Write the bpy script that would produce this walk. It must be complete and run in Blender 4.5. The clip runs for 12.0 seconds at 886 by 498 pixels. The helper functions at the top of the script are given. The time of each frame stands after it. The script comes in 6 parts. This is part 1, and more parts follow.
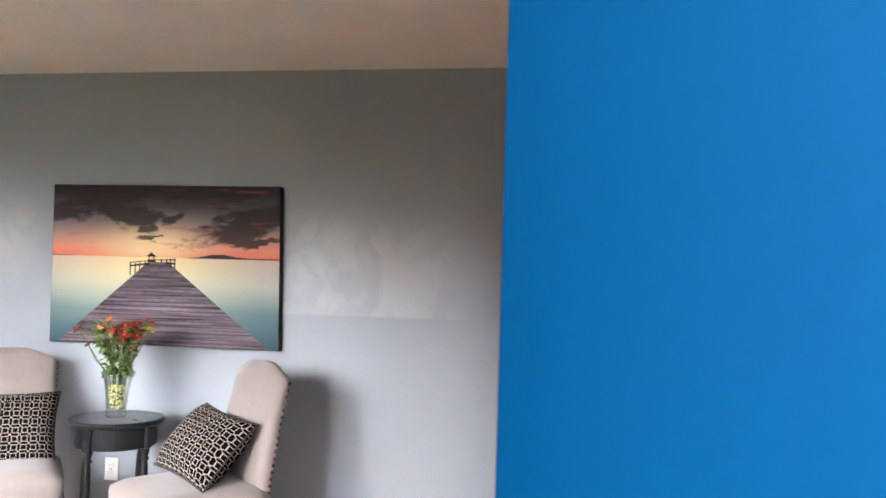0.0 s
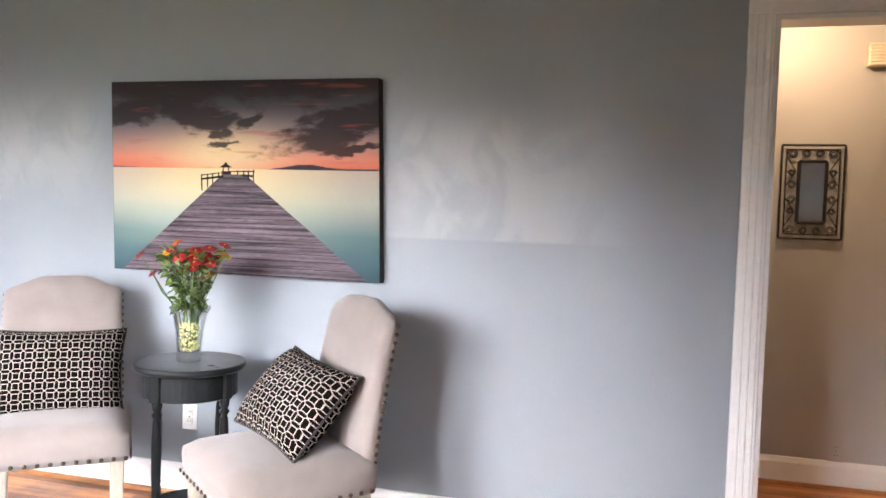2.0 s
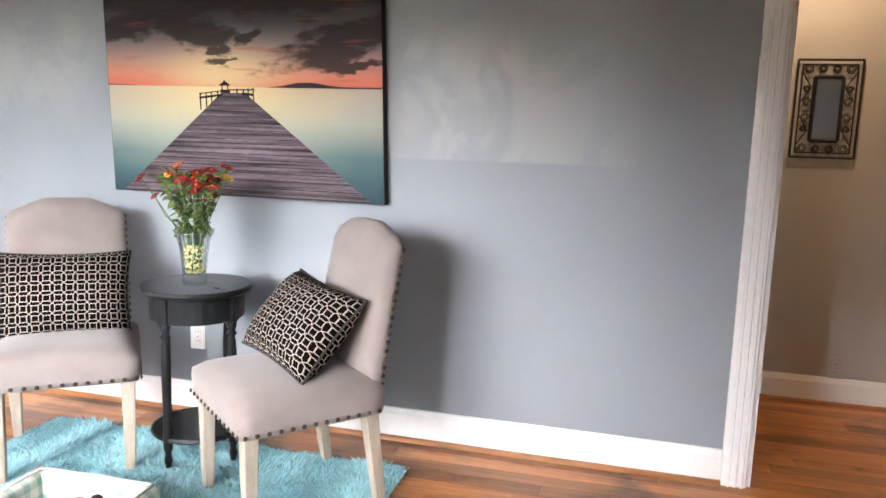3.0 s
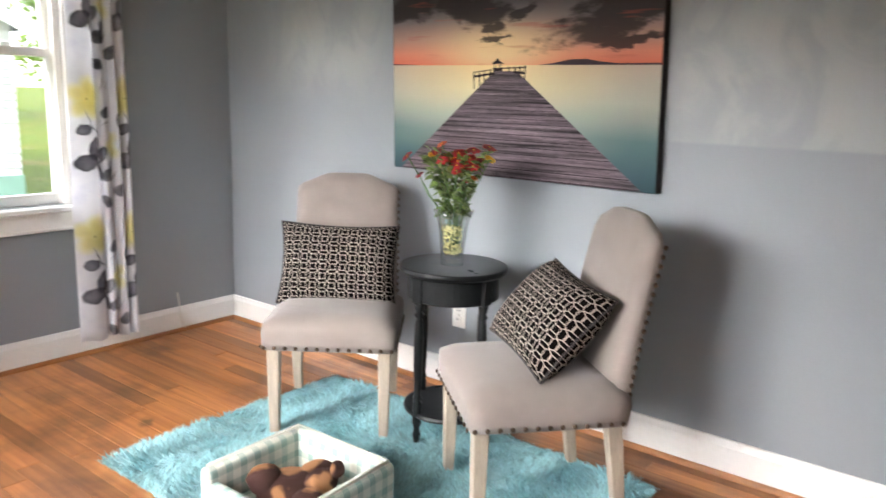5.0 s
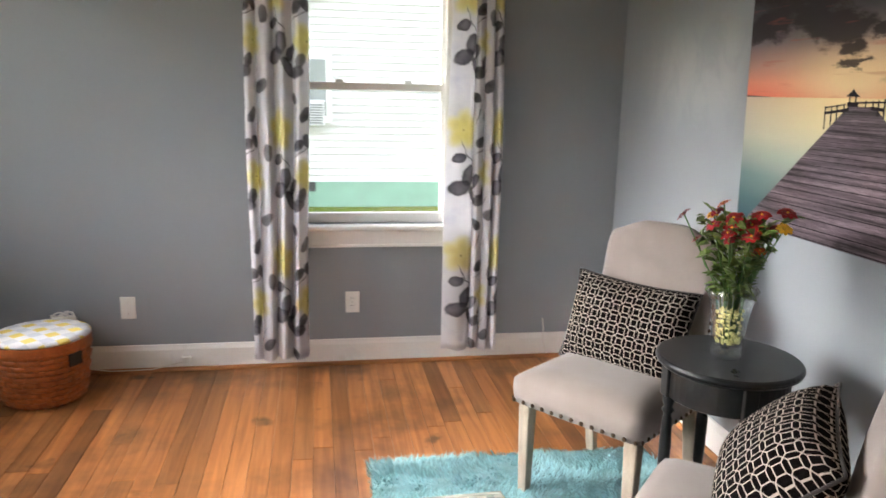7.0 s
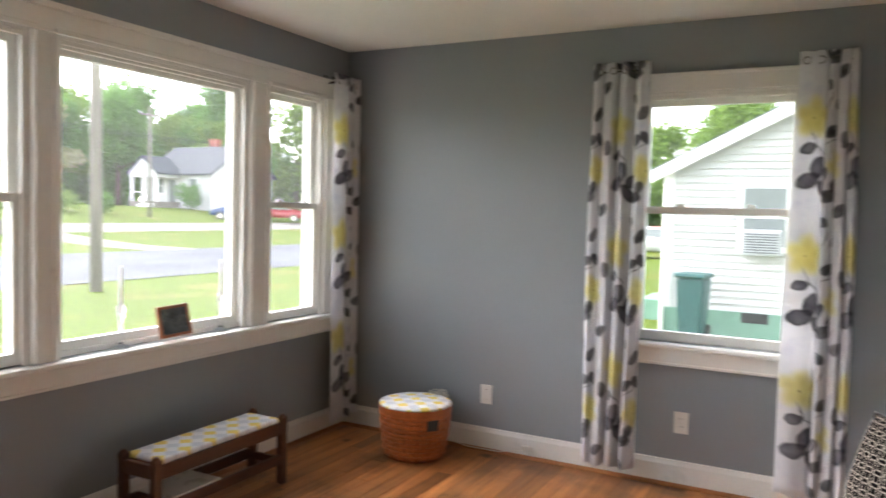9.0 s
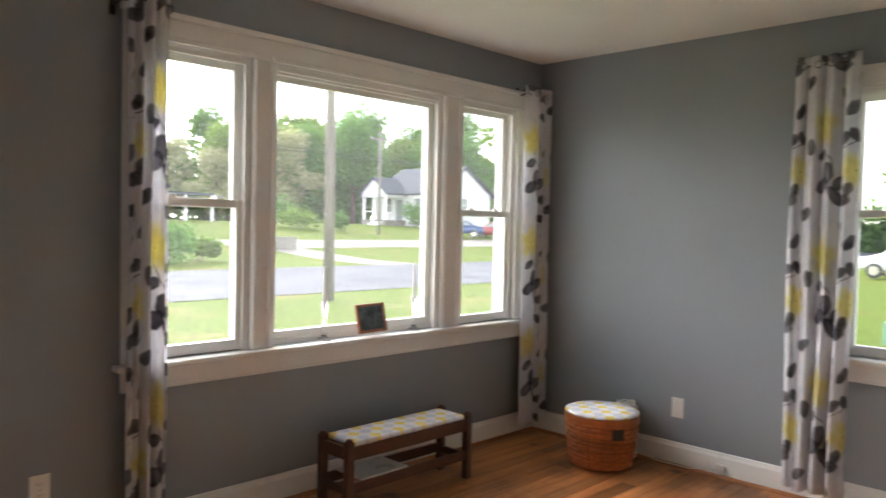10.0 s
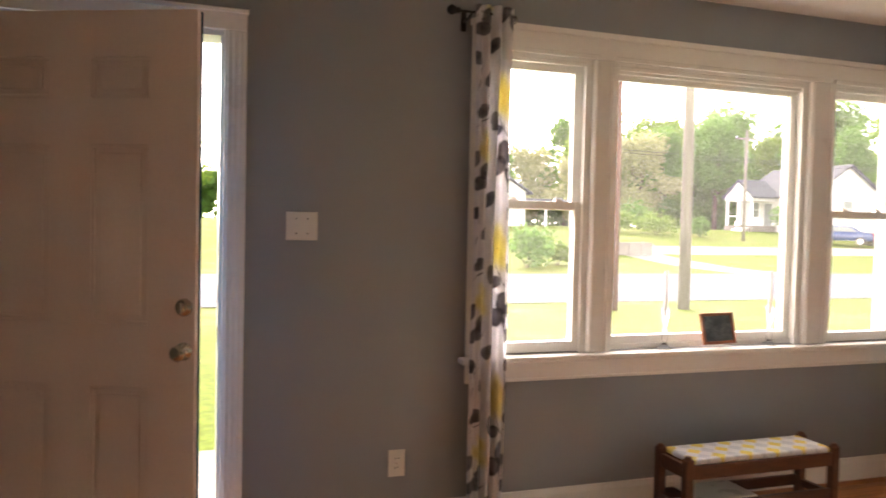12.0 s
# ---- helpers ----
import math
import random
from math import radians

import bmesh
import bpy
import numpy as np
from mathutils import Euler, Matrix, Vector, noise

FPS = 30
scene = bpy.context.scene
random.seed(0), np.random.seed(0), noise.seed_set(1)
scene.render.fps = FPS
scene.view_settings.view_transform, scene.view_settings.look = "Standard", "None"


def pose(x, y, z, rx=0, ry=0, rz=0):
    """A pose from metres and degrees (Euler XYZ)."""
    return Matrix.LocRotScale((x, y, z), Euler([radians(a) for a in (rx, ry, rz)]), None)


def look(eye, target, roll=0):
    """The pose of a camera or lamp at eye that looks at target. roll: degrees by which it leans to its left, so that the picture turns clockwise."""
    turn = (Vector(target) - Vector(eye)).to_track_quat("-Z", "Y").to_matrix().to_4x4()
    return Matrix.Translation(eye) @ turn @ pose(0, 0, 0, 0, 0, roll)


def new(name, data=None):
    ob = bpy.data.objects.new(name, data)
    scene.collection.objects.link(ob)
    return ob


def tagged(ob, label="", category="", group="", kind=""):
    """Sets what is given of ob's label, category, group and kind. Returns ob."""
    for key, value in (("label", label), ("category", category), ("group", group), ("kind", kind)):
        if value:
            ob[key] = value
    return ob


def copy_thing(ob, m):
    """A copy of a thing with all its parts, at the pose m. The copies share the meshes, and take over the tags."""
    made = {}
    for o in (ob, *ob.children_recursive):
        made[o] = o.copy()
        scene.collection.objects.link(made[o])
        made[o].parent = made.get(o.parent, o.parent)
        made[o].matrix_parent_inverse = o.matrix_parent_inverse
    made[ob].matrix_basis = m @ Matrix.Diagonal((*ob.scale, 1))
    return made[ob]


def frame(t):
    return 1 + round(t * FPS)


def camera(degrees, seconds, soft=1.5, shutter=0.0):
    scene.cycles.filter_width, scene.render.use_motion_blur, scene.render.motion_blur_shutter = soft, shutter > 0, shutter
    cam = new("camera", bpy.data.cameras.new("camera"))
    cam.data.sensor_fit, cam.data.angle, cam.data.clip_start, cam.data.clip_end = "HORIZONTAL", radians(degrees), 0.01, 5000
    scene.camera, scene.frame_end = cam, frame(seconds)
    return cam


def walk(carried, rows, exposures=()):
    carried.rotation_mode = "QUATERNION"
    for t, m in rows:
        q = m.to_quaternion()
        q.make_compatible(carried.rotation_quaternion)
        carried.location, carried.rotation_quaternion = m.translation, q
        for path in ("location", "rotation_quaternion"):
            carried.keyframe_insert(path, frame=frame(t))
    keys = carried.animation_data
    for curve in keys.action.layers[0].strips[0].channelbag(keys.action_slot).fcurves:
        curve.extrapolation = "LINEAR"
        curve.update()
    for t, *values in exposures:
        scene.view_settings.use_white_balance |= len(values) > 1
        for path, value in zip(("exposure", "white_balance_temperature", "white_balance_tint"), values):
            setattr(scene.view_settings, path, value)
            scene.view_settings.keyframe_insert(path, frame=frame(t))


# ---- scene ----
cam = camera(61.4, 12.0, shutter=0.4)
PATH = [
    (0, (0.06, 0.441, 1.31), (-0.238, 2.415, 1.435), 1.9),
    (0.5, (0.006, 0.745, 1.25), (-0.304, 2.718, 1.345), 1.8),
    (1, (0.022, 0.912, 1.28), (-0.381, 2.871, 1.323), 1.8),
    (1.5, (-0.095, 1.056, 1.273), (-0.589, 2.994, 1.242), 1.8),
    (2, (-0.296, 1.177, 1.28), (-0.798, 3.111, 1.196), 1.9),
    (2.5, (-0.337, 1.231, 1.293), (-0.835, 3.157, 1.092), 1.9),
    (3, (-0.317, 1.21, 1.308), (-0.813, 3.122, 0.994), 1.8),
    (3.2, (-0.306, 1.19, 1.301), (-0.822, 3.093, 0.975), 1.7),
    (4.8, (-0.279, 1.357, 1.297), (-1.344, 3.003, 0.907), 1.7),
    (5, (-0.26, 1.456, 1.32), (-1.46, 3.007, 0.924), 1.8),
    (5.5, (-0.183, 1.693, 1.354), (-1.595, 3.049, 0.943), 1.7),
    (6, (-0.081, 1.963, 1.403), (-1.737, 2.998, 0.974), 1.6),
    (6.5, (-0.064, 2.227, 1.434), (-1.912, 2.853, 0.996), 1.6),
    (6.7, (-0.045, 2.334, 1.452), (-1.93, 2.837, 1.013), 1.5),
    (8.3, (0.228, 3.032, 1.45), (-1.738, 2.696, 1.293), 1.4),
    (8.5, (0.221, 3.113, 1.45), (-1.727, 2.682, 1.305), 1.5),
    (9, (0.203, 3.345, 1.432), (-1.564, 2.414, 1.332), 1.5),
    (9.5, (0.215, 3.442, 1.402), (-1.418, 2.291, 1.324), 1.4),
    (10, (0.17, 3.549, 1.372), (-1.256, 2.148, 1.306), 1.3),
    (10.5, (0.111, 3.647, 1.38), (-1.081, 2.043, 1.302), 1.4),
    (11, (0.085, 3.689, 1.377), (-0.932, 1.97, 1.298), 1.3),
    (11.5, (0.088, 3.677, 1.363), (-0.752, 1.864, 1.292), 1.2),
    (12, (0.062, 3.54, 1.357), (-0.575, 1.645, 1.285), 1.3),
]
walk(cam, [(t, look(eye, target, roll)) for t, eye, target, roll in PATH],
     [(0.0, 3.5, 6100, 16), (0.6, 3.8, 6050, 20), (1.2, 3.76, 5950, 18), (2.0, 3.64, 6050, 17), (3.0, 3.43, 6100, 15), (6.5, 3.0, 6500, 13), (8.5, 3.1, 6350, 13), (9.5, 2.78, 6450, 12), (10.5, 2.82, 6500, 12), (11.5, 3.1, 7250, 17), (12.0, 3.25, 7700, 22)])

# ---- world and lights ----
world = bpy.data.worlds.new("world")
scene.world = world
world.use_nodes = True
_sky = world.node_tree.nodes.new("ShaderNodeTexSky")
_sky.sky_type, _sky.sun_disc = "NISHITA", False
_sky.sun_elevation, _sky.sun_rotation = radians(24), radians(187)
_sky.dust_density, _sky.air_density = 0.4, 1.0
_bg = world.node_tree.nodes["Background"]
_bg.inputs["Strength"].default_value = 0.15
_haze = world.node_tree.nodes.new("ShaderNodeHueSaturation")
_haze.inputs["Saturation"].default_value = 0.3
world.node_tree.links.new(_sky.outputs[0], _haze.inputs["Color"])
world.node_tree.links.new(_haze.outputs[0], _bg.inputs["Color"])


def lamp(name, kind, m, energy, colour, size=0.1):
    data = bpy.data.lights.new(name, kind)
    data.energy, data.color = energy, colour
    if kind == "SUN":
        data.angle = radians(size)
    else:
        data.shadow_soft_size = size
    ob = new(name, data)
    ob.matrix_world = m
    return ob


lamp("sun", "SUN", pose(0, 0, 30, 66, 0, -8), 1.65, (1, 0.97, 0.93), 54)
lamp("hall_bulb", "POINT", pose(0.4, 4.72, 2.29), 2.0, (1, 0.68, 0.38), 0.07)
lamp("bath_bulb", "POINT", pose(1.7, 6.3, 2.1), 5, (1, 0.62, 0.25), 0.1)


# ---- materials ----
def nodes_of(name):
    m = bpy.data.materials.new(name)
    m.use_nodes = True
    t = m.node_tree
    return m, t, t.nodes["Principled BSDF"]


def add(t, kind, **values):
    n = t.nodes.new("ShaderNode" + kind)
    for k, v in values.items():
        n.inputs[k.replace("_", " ")].default_value = v
    return n


def surface(name, colour, rough=0.5, vary=0.12, scale=6.0, bump=0.1, grain=90.0, metal=0.0, stretch=(1, 1, 1), random_tint=0.0, coat=0.0, spec=0.5):
    """A painted, wooden, metal or woven surface: colour that varies at two scales, uneven gloss and fine relief."""
    m, t, b = nodes_of(name)
    co = add(t, "TexCoord")
    mp = add(t, "Mapping")
    mp.inputs["Scale"].default_value = stretch
    t.links.new(co.outputs["Object"], mp.inputs["Vector"])
    big, fine = add(t, "TexNoise", Scale=scale, Detail=4.0), add(t, "TexNoise", Scale=grain, Detail=3.0)
    for n in (big, fine):
        t.links.new(mp.outputs["Vector"], n.inputs["Vector"])
    ramp = add(t, "MapRange", From_Min=0.3, From_Max=0.7, To_Min=1 - vary, To_Max=1 + vary)
    t.links.new(big.outputs["Fac"], ramp.inputs["Value"])
    ramp2 = add(t, "MapRange", From_Min=0.3, From_Max=0.7, To_Min=1 - vary * 0.6, To_Max=1 + vary * 0.6)
    t.links.new(fine.outputs["Fac"], ramp2.inputs["Value"])
    mul = add(t, "Math")
    mul.operation = "MULTIPLY"
    t.links.new(ramp.outputs[0], mul.inputs[0])
    t.links.new(ramp2.outputs[0], mul.inputs[1])
    last = mul.outputs[0]
    if random_tint:
        info = add(t, "ObjectInfo")
        rr = add(t, "MapRange", To_Min=1 - random_tint, To_Max=1 + random_tint)
        t.links.new(info.outputs["Random"], rr.inputs["Value"])
        m2 = add(t, "Math")
        m2.operation = "MULTIPLY"
        t.links.new(last, m2.inputs[0])
        t.links.new(rr.outputs[0], m2.inputs[1])
        last = m2.outputs[0]
    sc = add(t, "VectorMath")
    sc.operation = "SCALE"
    sc.inputs[0].default_value = colour
    t.links.new(last, sc.inputs["Scale"])
    t.links.new(sc.outputs[0], b.inputs["Base Color"])
    rg = add(t, "MapRange", To_Min=max(rough - 0.08, 0.02), To_Max=min(rough + 0.08, 1))
    t.links.new(big.outputs["Fac"], rg.inputs["Value"])
    t.links.new(rg.outputs[0], b.inputs["Roughness"])
    b.inputs["Metallic"].default_value = metal
    b.inputs["Coat Weight"].default_value = coat
    b.inputs["Specular IOR Level"].default_value = spec
    bp = add(t, "Bump", Strength=bump, Distance=0.004)
    t.links.new(fine.outputs["Fac"], bp.inputs["Height"])
    t.links.new(bp.outputs[0], b.inputs["Normal"])
    return m


WALL = surface("wall_paint", (0.28, 0.304, 0.322), 0.42, 0.03, 1.2, 0.12, 160)
# the same paint, with window light painted in as paler smears beside the picture
WALL_LIT_PATCHES = surface("lit_patch_wall_paint", (0.28, 0.304, 0.322), 0.42, 0.03, 1.2, 0.12, 160)


def add_lit_patches(m):
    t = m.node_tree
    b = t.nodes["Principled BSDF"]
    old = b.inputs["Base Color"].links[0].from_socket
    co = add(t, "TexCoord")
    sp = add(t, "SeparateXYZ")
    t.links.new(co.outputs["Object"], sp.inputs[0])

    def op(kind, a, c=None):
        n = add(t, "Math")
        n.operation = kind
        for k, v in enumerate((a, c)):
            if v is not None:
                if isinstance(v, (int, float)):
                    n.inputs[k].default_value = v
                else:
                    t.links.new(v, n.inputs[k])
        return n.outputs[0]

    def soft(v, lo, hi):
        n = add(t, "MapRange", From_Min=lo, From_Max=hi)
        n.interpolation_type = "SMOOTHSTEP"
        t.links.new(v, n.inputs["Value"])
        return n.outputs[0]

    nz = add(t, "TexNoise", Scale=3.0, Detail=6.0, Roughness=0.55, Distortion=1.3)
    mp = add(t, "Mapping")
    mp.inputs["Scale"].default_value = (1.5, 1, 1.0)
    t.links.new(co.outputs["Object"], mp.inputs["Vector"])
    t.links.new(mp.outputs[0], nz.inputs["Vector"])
    # two soft-edged areas of painted-in window light, broken up by noise
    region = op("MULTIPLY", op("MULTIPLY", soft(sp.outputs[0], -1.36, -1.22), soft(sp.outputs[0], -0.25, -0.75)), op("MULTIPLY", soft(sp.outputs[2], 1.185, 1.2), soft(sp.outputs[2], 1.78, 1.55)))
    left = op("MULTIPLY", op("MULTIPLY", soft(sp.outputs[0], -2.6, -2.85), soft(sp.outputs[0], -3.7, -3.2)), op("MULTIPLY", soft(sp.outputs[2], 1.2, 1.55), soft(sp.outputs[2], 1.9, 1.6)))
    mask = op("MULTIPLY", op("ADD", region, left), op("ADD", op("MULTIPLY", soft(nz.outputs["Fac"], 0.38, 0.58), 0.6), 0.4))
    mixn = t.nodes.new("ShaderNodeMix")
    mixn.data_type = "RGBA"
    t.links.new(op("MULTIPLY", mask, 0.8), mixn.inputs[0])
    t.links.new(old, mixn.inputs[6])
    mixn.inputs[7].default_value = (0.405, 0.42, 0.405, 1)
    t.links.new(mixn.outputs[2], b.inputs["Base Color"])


add_lit_patches(WALL_LIT_PATCHES)
HALLPAINT = surface("hall_paint", (0.42, 0.40, 0.37), 0.5, 0.03, 1.2, 0.1, 160)
CEIL = surface("ceiling_paint", (0.82, 0.80, 0.76), 0.9, 0.04, 2, 0.8, 70)
TRIM = surface("trim_paint", (0.84, 0.83, 0.79), 0.3, 0.03, 4, 0.06, 60)
DOORPAINT = surface("door_paint", (0.86, 0.755, 0.70), 0.4, 0.03, 3, 0.05, 80)
BLUE = surface("blue_paint", (0.0002, 0.028, 0.076), 0.7, 0.05, 2.5, 0.1, 120, spec=0.03)
SHOE = surface("shoe_wood", (0.36, 0.15, 0.05), 0.35, 0.2, 8, 0.1, 60, stretch=(1, 1, 6))
TILE = surface("bath_tile", (0.75, 0.66, 0.5), 0.25, 0.04, 5, 0.03, 40)
PLATE = surface("plate_plastic", (0.78, 0.76, 0.70), 0.3, 0.02, 8, 0.02, 60)
DARK = surface("dark_slot", (0.02, 0.02, 0.02), 0.5, 0.05)
BLACKIRON = surface("black_iron", (0.016, 0.014, 0.012), 0.5, 0.2, 20, 0.2, 200, spec=0.25)
NICKEL = surface("nickel", (0.55, 0.52, 0.47), 0.25, 0.05, 20, 0.03, 200, metal=1.0)
BRONZE = surface("bronze", (0.12, 0.085, 0.06), 0.35, 0.2, 40, 0.1, 200, metal=0.9)


def glass_material(name, rough=0.0, tint=(1, 1, 1)):
    m, t, b = nodes_of(name)
    b.inputs["Base Color"].default_value = (*tint, 1)
    b.inputs["Roughness"].default_value = rough
    b.inputs["Transmission Weight"].default_value = 1
    b.inputs["IOR"].default_value = 1.45
    return m


GLASS = glass_material("glass")
PANE = glass_material("window_pane")
PANE.node_tree.nodes["Principled BSDF"].inputs["IOR"].default_value = 1.08


def add_haze_veil(m, amount):
    """Mixes in a little translucent white that hazes the view through the glass."""
    t = m.node_tree
    tr, ms = add(t, "BsdfTranslucent", Color=(0.9, 0.92, 0.9, 1)), add(t, "MixShader", Fac=amount)
    t.links.new(t.nodes["Principled BSDF"].outputs[0], ms.inputs[1])
    t.links.new(tr.outputs[0], ms.inputs[2])
    t.links.new(ms.outputs[0], t.nodes["Material Output"].inputs["Surface"])


add_haze_veil(PANE, 0.014)


def thin_glass(name):
    """Clear thin glass: see-through, with gloss that grows towards grazing angles."""
    m = bpy.data.materials.new(name)
    m.use_nodes = True
    t = m.node_tree
    t.nodes.remove(t.nodes["Principled BSDF"])
    lw = add(t, "LayerWeight", Blend=0.35)
    fr = add(t, "MapRange", To_Min=0.04, To_Max=0.6)
    t.links.new(lw.outputs["Facing"], fr.inputs["Value"])
    clear, gloss = add(t, "BsdfTransparent", Color=(0.95, 0.97, 0.96, 1)), add(t, "BsdfGlossy", Roughness=0.03)
    ms = add(t, "MixShader")
    t.links.new(fr.outputs[0], ms.inputs[0])
    t.links.new(clear.outputs[0], ms.inputs[1])
    t.links.new(gloss.outputs[0], ms.inputs[2])
    t.links.new(ms.outputs[0], t.nodes["Material Output"].inputs["Surface"])
    return m


# ---- mesh helpers ----
def empty(name, m=None, **tags):
    ob = new(name)
    ob.empty_display_size = 0.1
    if m is not None:
        ob.matrix_world = m
    return tagged(ob, **tags)


def finish(bm, material, smooth=False):
    me = bpy.data.meshes.new("mesh")
    bmesh.ops.recalc_face_normals(bm, faces=bm.faces)
    bm.to_mesh(me)
    bm.free()
    for mt in material if isinstance(material, (list, tuple)) else [material]:
        me.materials.append(mt)
    if smooth:
        for p in me.polygons:
            p.use_smooth = True
    return me


def part(name, bm, material, parent=None, label="", smooth=False, m=None, **tags):
    ob = new(name, finish(bm, material, smooth) if isinstance(bm, bmesh.types.BMesh) else bm)
    if parent is not None:
        ob.parent = parent
    if m is not None:
        ob.matrix_basis = m
    return tagged(ob, label=label, **tags)


def box(x0, y0, z0, x1, y1, z1, bevel=0.0, bm=None, seg=2):
    own = bmesh.new()
    bmesh.ops.create_cube(own, size=1)
    for v in own.verts:
        v.co = Vector(((x0 + x1) / 2 + v.co.x * (x1 - x0), (y0 + y1) / 2 + v.co.y * (y1 - y0), (z0 + z1) / 2 + v.co.z * (z1 - z0)))
    if bevel:
        bmesh.ops.bevel(own, geom=own.edges[:], offset=bevel, segments=seg, profile=0.5, affect="EDGES")
    if bm is None:
        return own
    me = bpy.data.meshes.new("t")
    own.to_mesh(me)
    own.free()
    bm.from_mesh(me)
    bpy.data.meshes.remove(me)
    return bm


def lathe(profile, seg=24, centre=(0, 0), bm=None):
    """A turned solid from (radius, z) pairs."""
    bm = bm or bmesh.new()
    rings = []
    for r, z in profile:
        rings.append([bm.verts.new((centre[0] + r * math.cos(2 * math.pi * k / seg), centre[1] + r * math.sin(2 * math.pi * k / seg), z)) for k in range(seg)])
    for a, b in zip(rings, rings[1:]):
        for k in range(seg):
            bm.faces.new((a[k], a[(k + 1) % seg], b[(k + 1) % seg], b[k]))
    bm.faces.new(rings[0][::-1])
    bm.faces.new(rings[-1])
    return bm


def tube(points, r, seg=8, bm=None, r_end=None):
    """A round bar along a line of points."""
    bm = bm or bmesh.new()
    pts = [Vector(p) for p in points]
    rings = []
    for i, p in enumerate(pts):
        d = (pts[min(i + 1, len(pts) - 1)] - pts[max(i - 1, 0)]).normalized()
        a = d.orthogonal().normalized() if not rings else (side - d * side.dot(d)).normalized()
        side = a
        b = d.cross(a)
        rr = r if r_end is None else r + (r_end - r) * i / (len(pts) - 1)
        rings.append([bm.verts.new(p + (a * math.cos(2 * math.pi * k / seg) + b * math.sin(2 * math.pi * k / seg)) * rr) for k in range(seg)])
    for a, b in zip(rings, rings[1:]):
        for k in range(seg):
            bm.faces.new((a[k], a[(k + 1) % seg], b[(k + 1) % seg], b[k]))
    bm.faces.new(rings[0][::-1])
    bm.faces.new(rings[-1])
    return bm


def extrude_profile(profile, x0, x1, bm=None):
    """A moulding: a closed (y, z) profile drawn along x."""
    bm = bm or bmesh.new()
    a = [bm.verts.new((x0, y, z)) for y, z in profile]
    b = [bm.verts.new((x1, y, z)) for y, z in profile]
    n = len(profile)
    for k in range(n):
        bm.faces.new((a[k], a[(k + 1) % n], b[(k + 1) % n], b[k]))
    bm.faces.new(a[::-1])
    bm.faces.new(b)
    return bm


def wall_mesh(u0, u1, z0, z1, depth, holes):
    """A wall in the plane y=0 (room side) to y=depth, with holes (u0, u1, z0, z1) through it."""
    us = sorted({u0, u1, *[h[0] for h in holes], *[h[1] for h in holes]})
    zs = sorted({z0, z1, *[h[2] for h in holes], *[h[3] for h in holes]})
    us, zs = [u for u in us if u0 <= u <= u1], [z for z in zs if z0 <= z <= z1]

    def solid(i, j):
        if not (0 <= i < len(us) - 1 and 0 <= j < len(zs) - 1):
            return False
        u, z = (us[i] + us[i + 1]) / 2, (zs[j] + zs[j + 1]) / 2
        return not any(h[0] < u < h[1] and h[2] < z < h[3] for h in holes)

    bm = bmesh.new()
    vs = {}

    def v(i, j, k):
        if (i, j, k) not in vs:
            vs[i, j, k] = bm.verts.new((us[i], depth * k, zs[j]))
        return vs[i, j, k]

    for i in range(len(us) - 1):
        for j in range(len(zs) - 1):
            if not solid(i, j):
                continue
            for k in (0, 1):
                bm.faces.new([v(i, j, k), v(i + 1, j, k), v(i + 1, j + 1, k), v(i, j + 1, k)])
            for di, dj, a, b in ((-1, 0, (i, j), (i, j + 1)), (1, 0, (i + 1, j), (i + 1, j + 1)), (0, -1, (i, j), (i + 1, j)), (0, 1, (i, j + 1), (i + 1, j + 1))):
                if not solid(i + di, j + dj):
                    bm.faces.new([v(*a, 0), v(*b, 0), v(*b, 1), v(*a, 1)])
    return bm


# ---- the room ----
XW, XE, YN, YS, HIGH, HALL = -3.867, 1.075, 4.10, 0.47, 2.455, 5.21
AT_N, AT_S = pose(0, YN, 0), pose(0, YS, 0, 0, 0, 180)
AT_W, AT_E = pose(XW, 0, 0, 0, 0, 90), pose(XE, 0, 0, 0, 0, -90)
DOOR_N = (0.154, 0.962, 0.0, 2.048)
DOOR_F = (-0.905, 0.05, 0.0, 2.085)          # along the south wall, u = -x
TRIPLE = ((1.165, 1.68), (1.785, 2.935), (3.085, 3.61))
WZ = (0.765, 2.12)
WEST = (2.375, 3.175, 0.765, 2.09)

part("wall_north", wall_mesh(XW - 0.15, XE + 0.12, -0.05, 2.6, 0.12, [(DOOR_N[0], DOOR_N[1], -0.03, DOOR_N[3])]), WALL_LIT_PATCHES, m=AT_N, kind="structure", label="grey blue painted plaster wall")
part("wall_south", wall_mesh(-XE - 0.12, -XW + 0.15, -0.75, 2.6, 0.15, [DOOR_F] + [(a, b, *WZ) for a, b in TRIPLE]), WALL, m=AT_S, kind="structure", label="grey blue painted plaster wall")
part("wall_west", wall_mesh(YS, YN, -0.75, 2.6, 0.15, [WEST]), WALL, m=AT_W, kind="structure", label="grey blue painted plaster wall")
part("wall_east", wall_mesh(-YN, -YS, -0.75, 2.6, 0.12, []), WALL, m=AT_E, kind="structure", label="grey blue painted plaster wall")
part("ceiling", box(XW - 0.15, YS - 0.15, HIGH, XE + 0.12, YN, HIGH + 0.1), CEIL, kind="structure", label="off-white lightly textured ceiling")
part("roof_deck", box(XW - 0.5, YS - 0.5, 2.62, 3.4, 8.2, 2.75), TRIM, kind="structure", label="plain roof deck over the rooms")
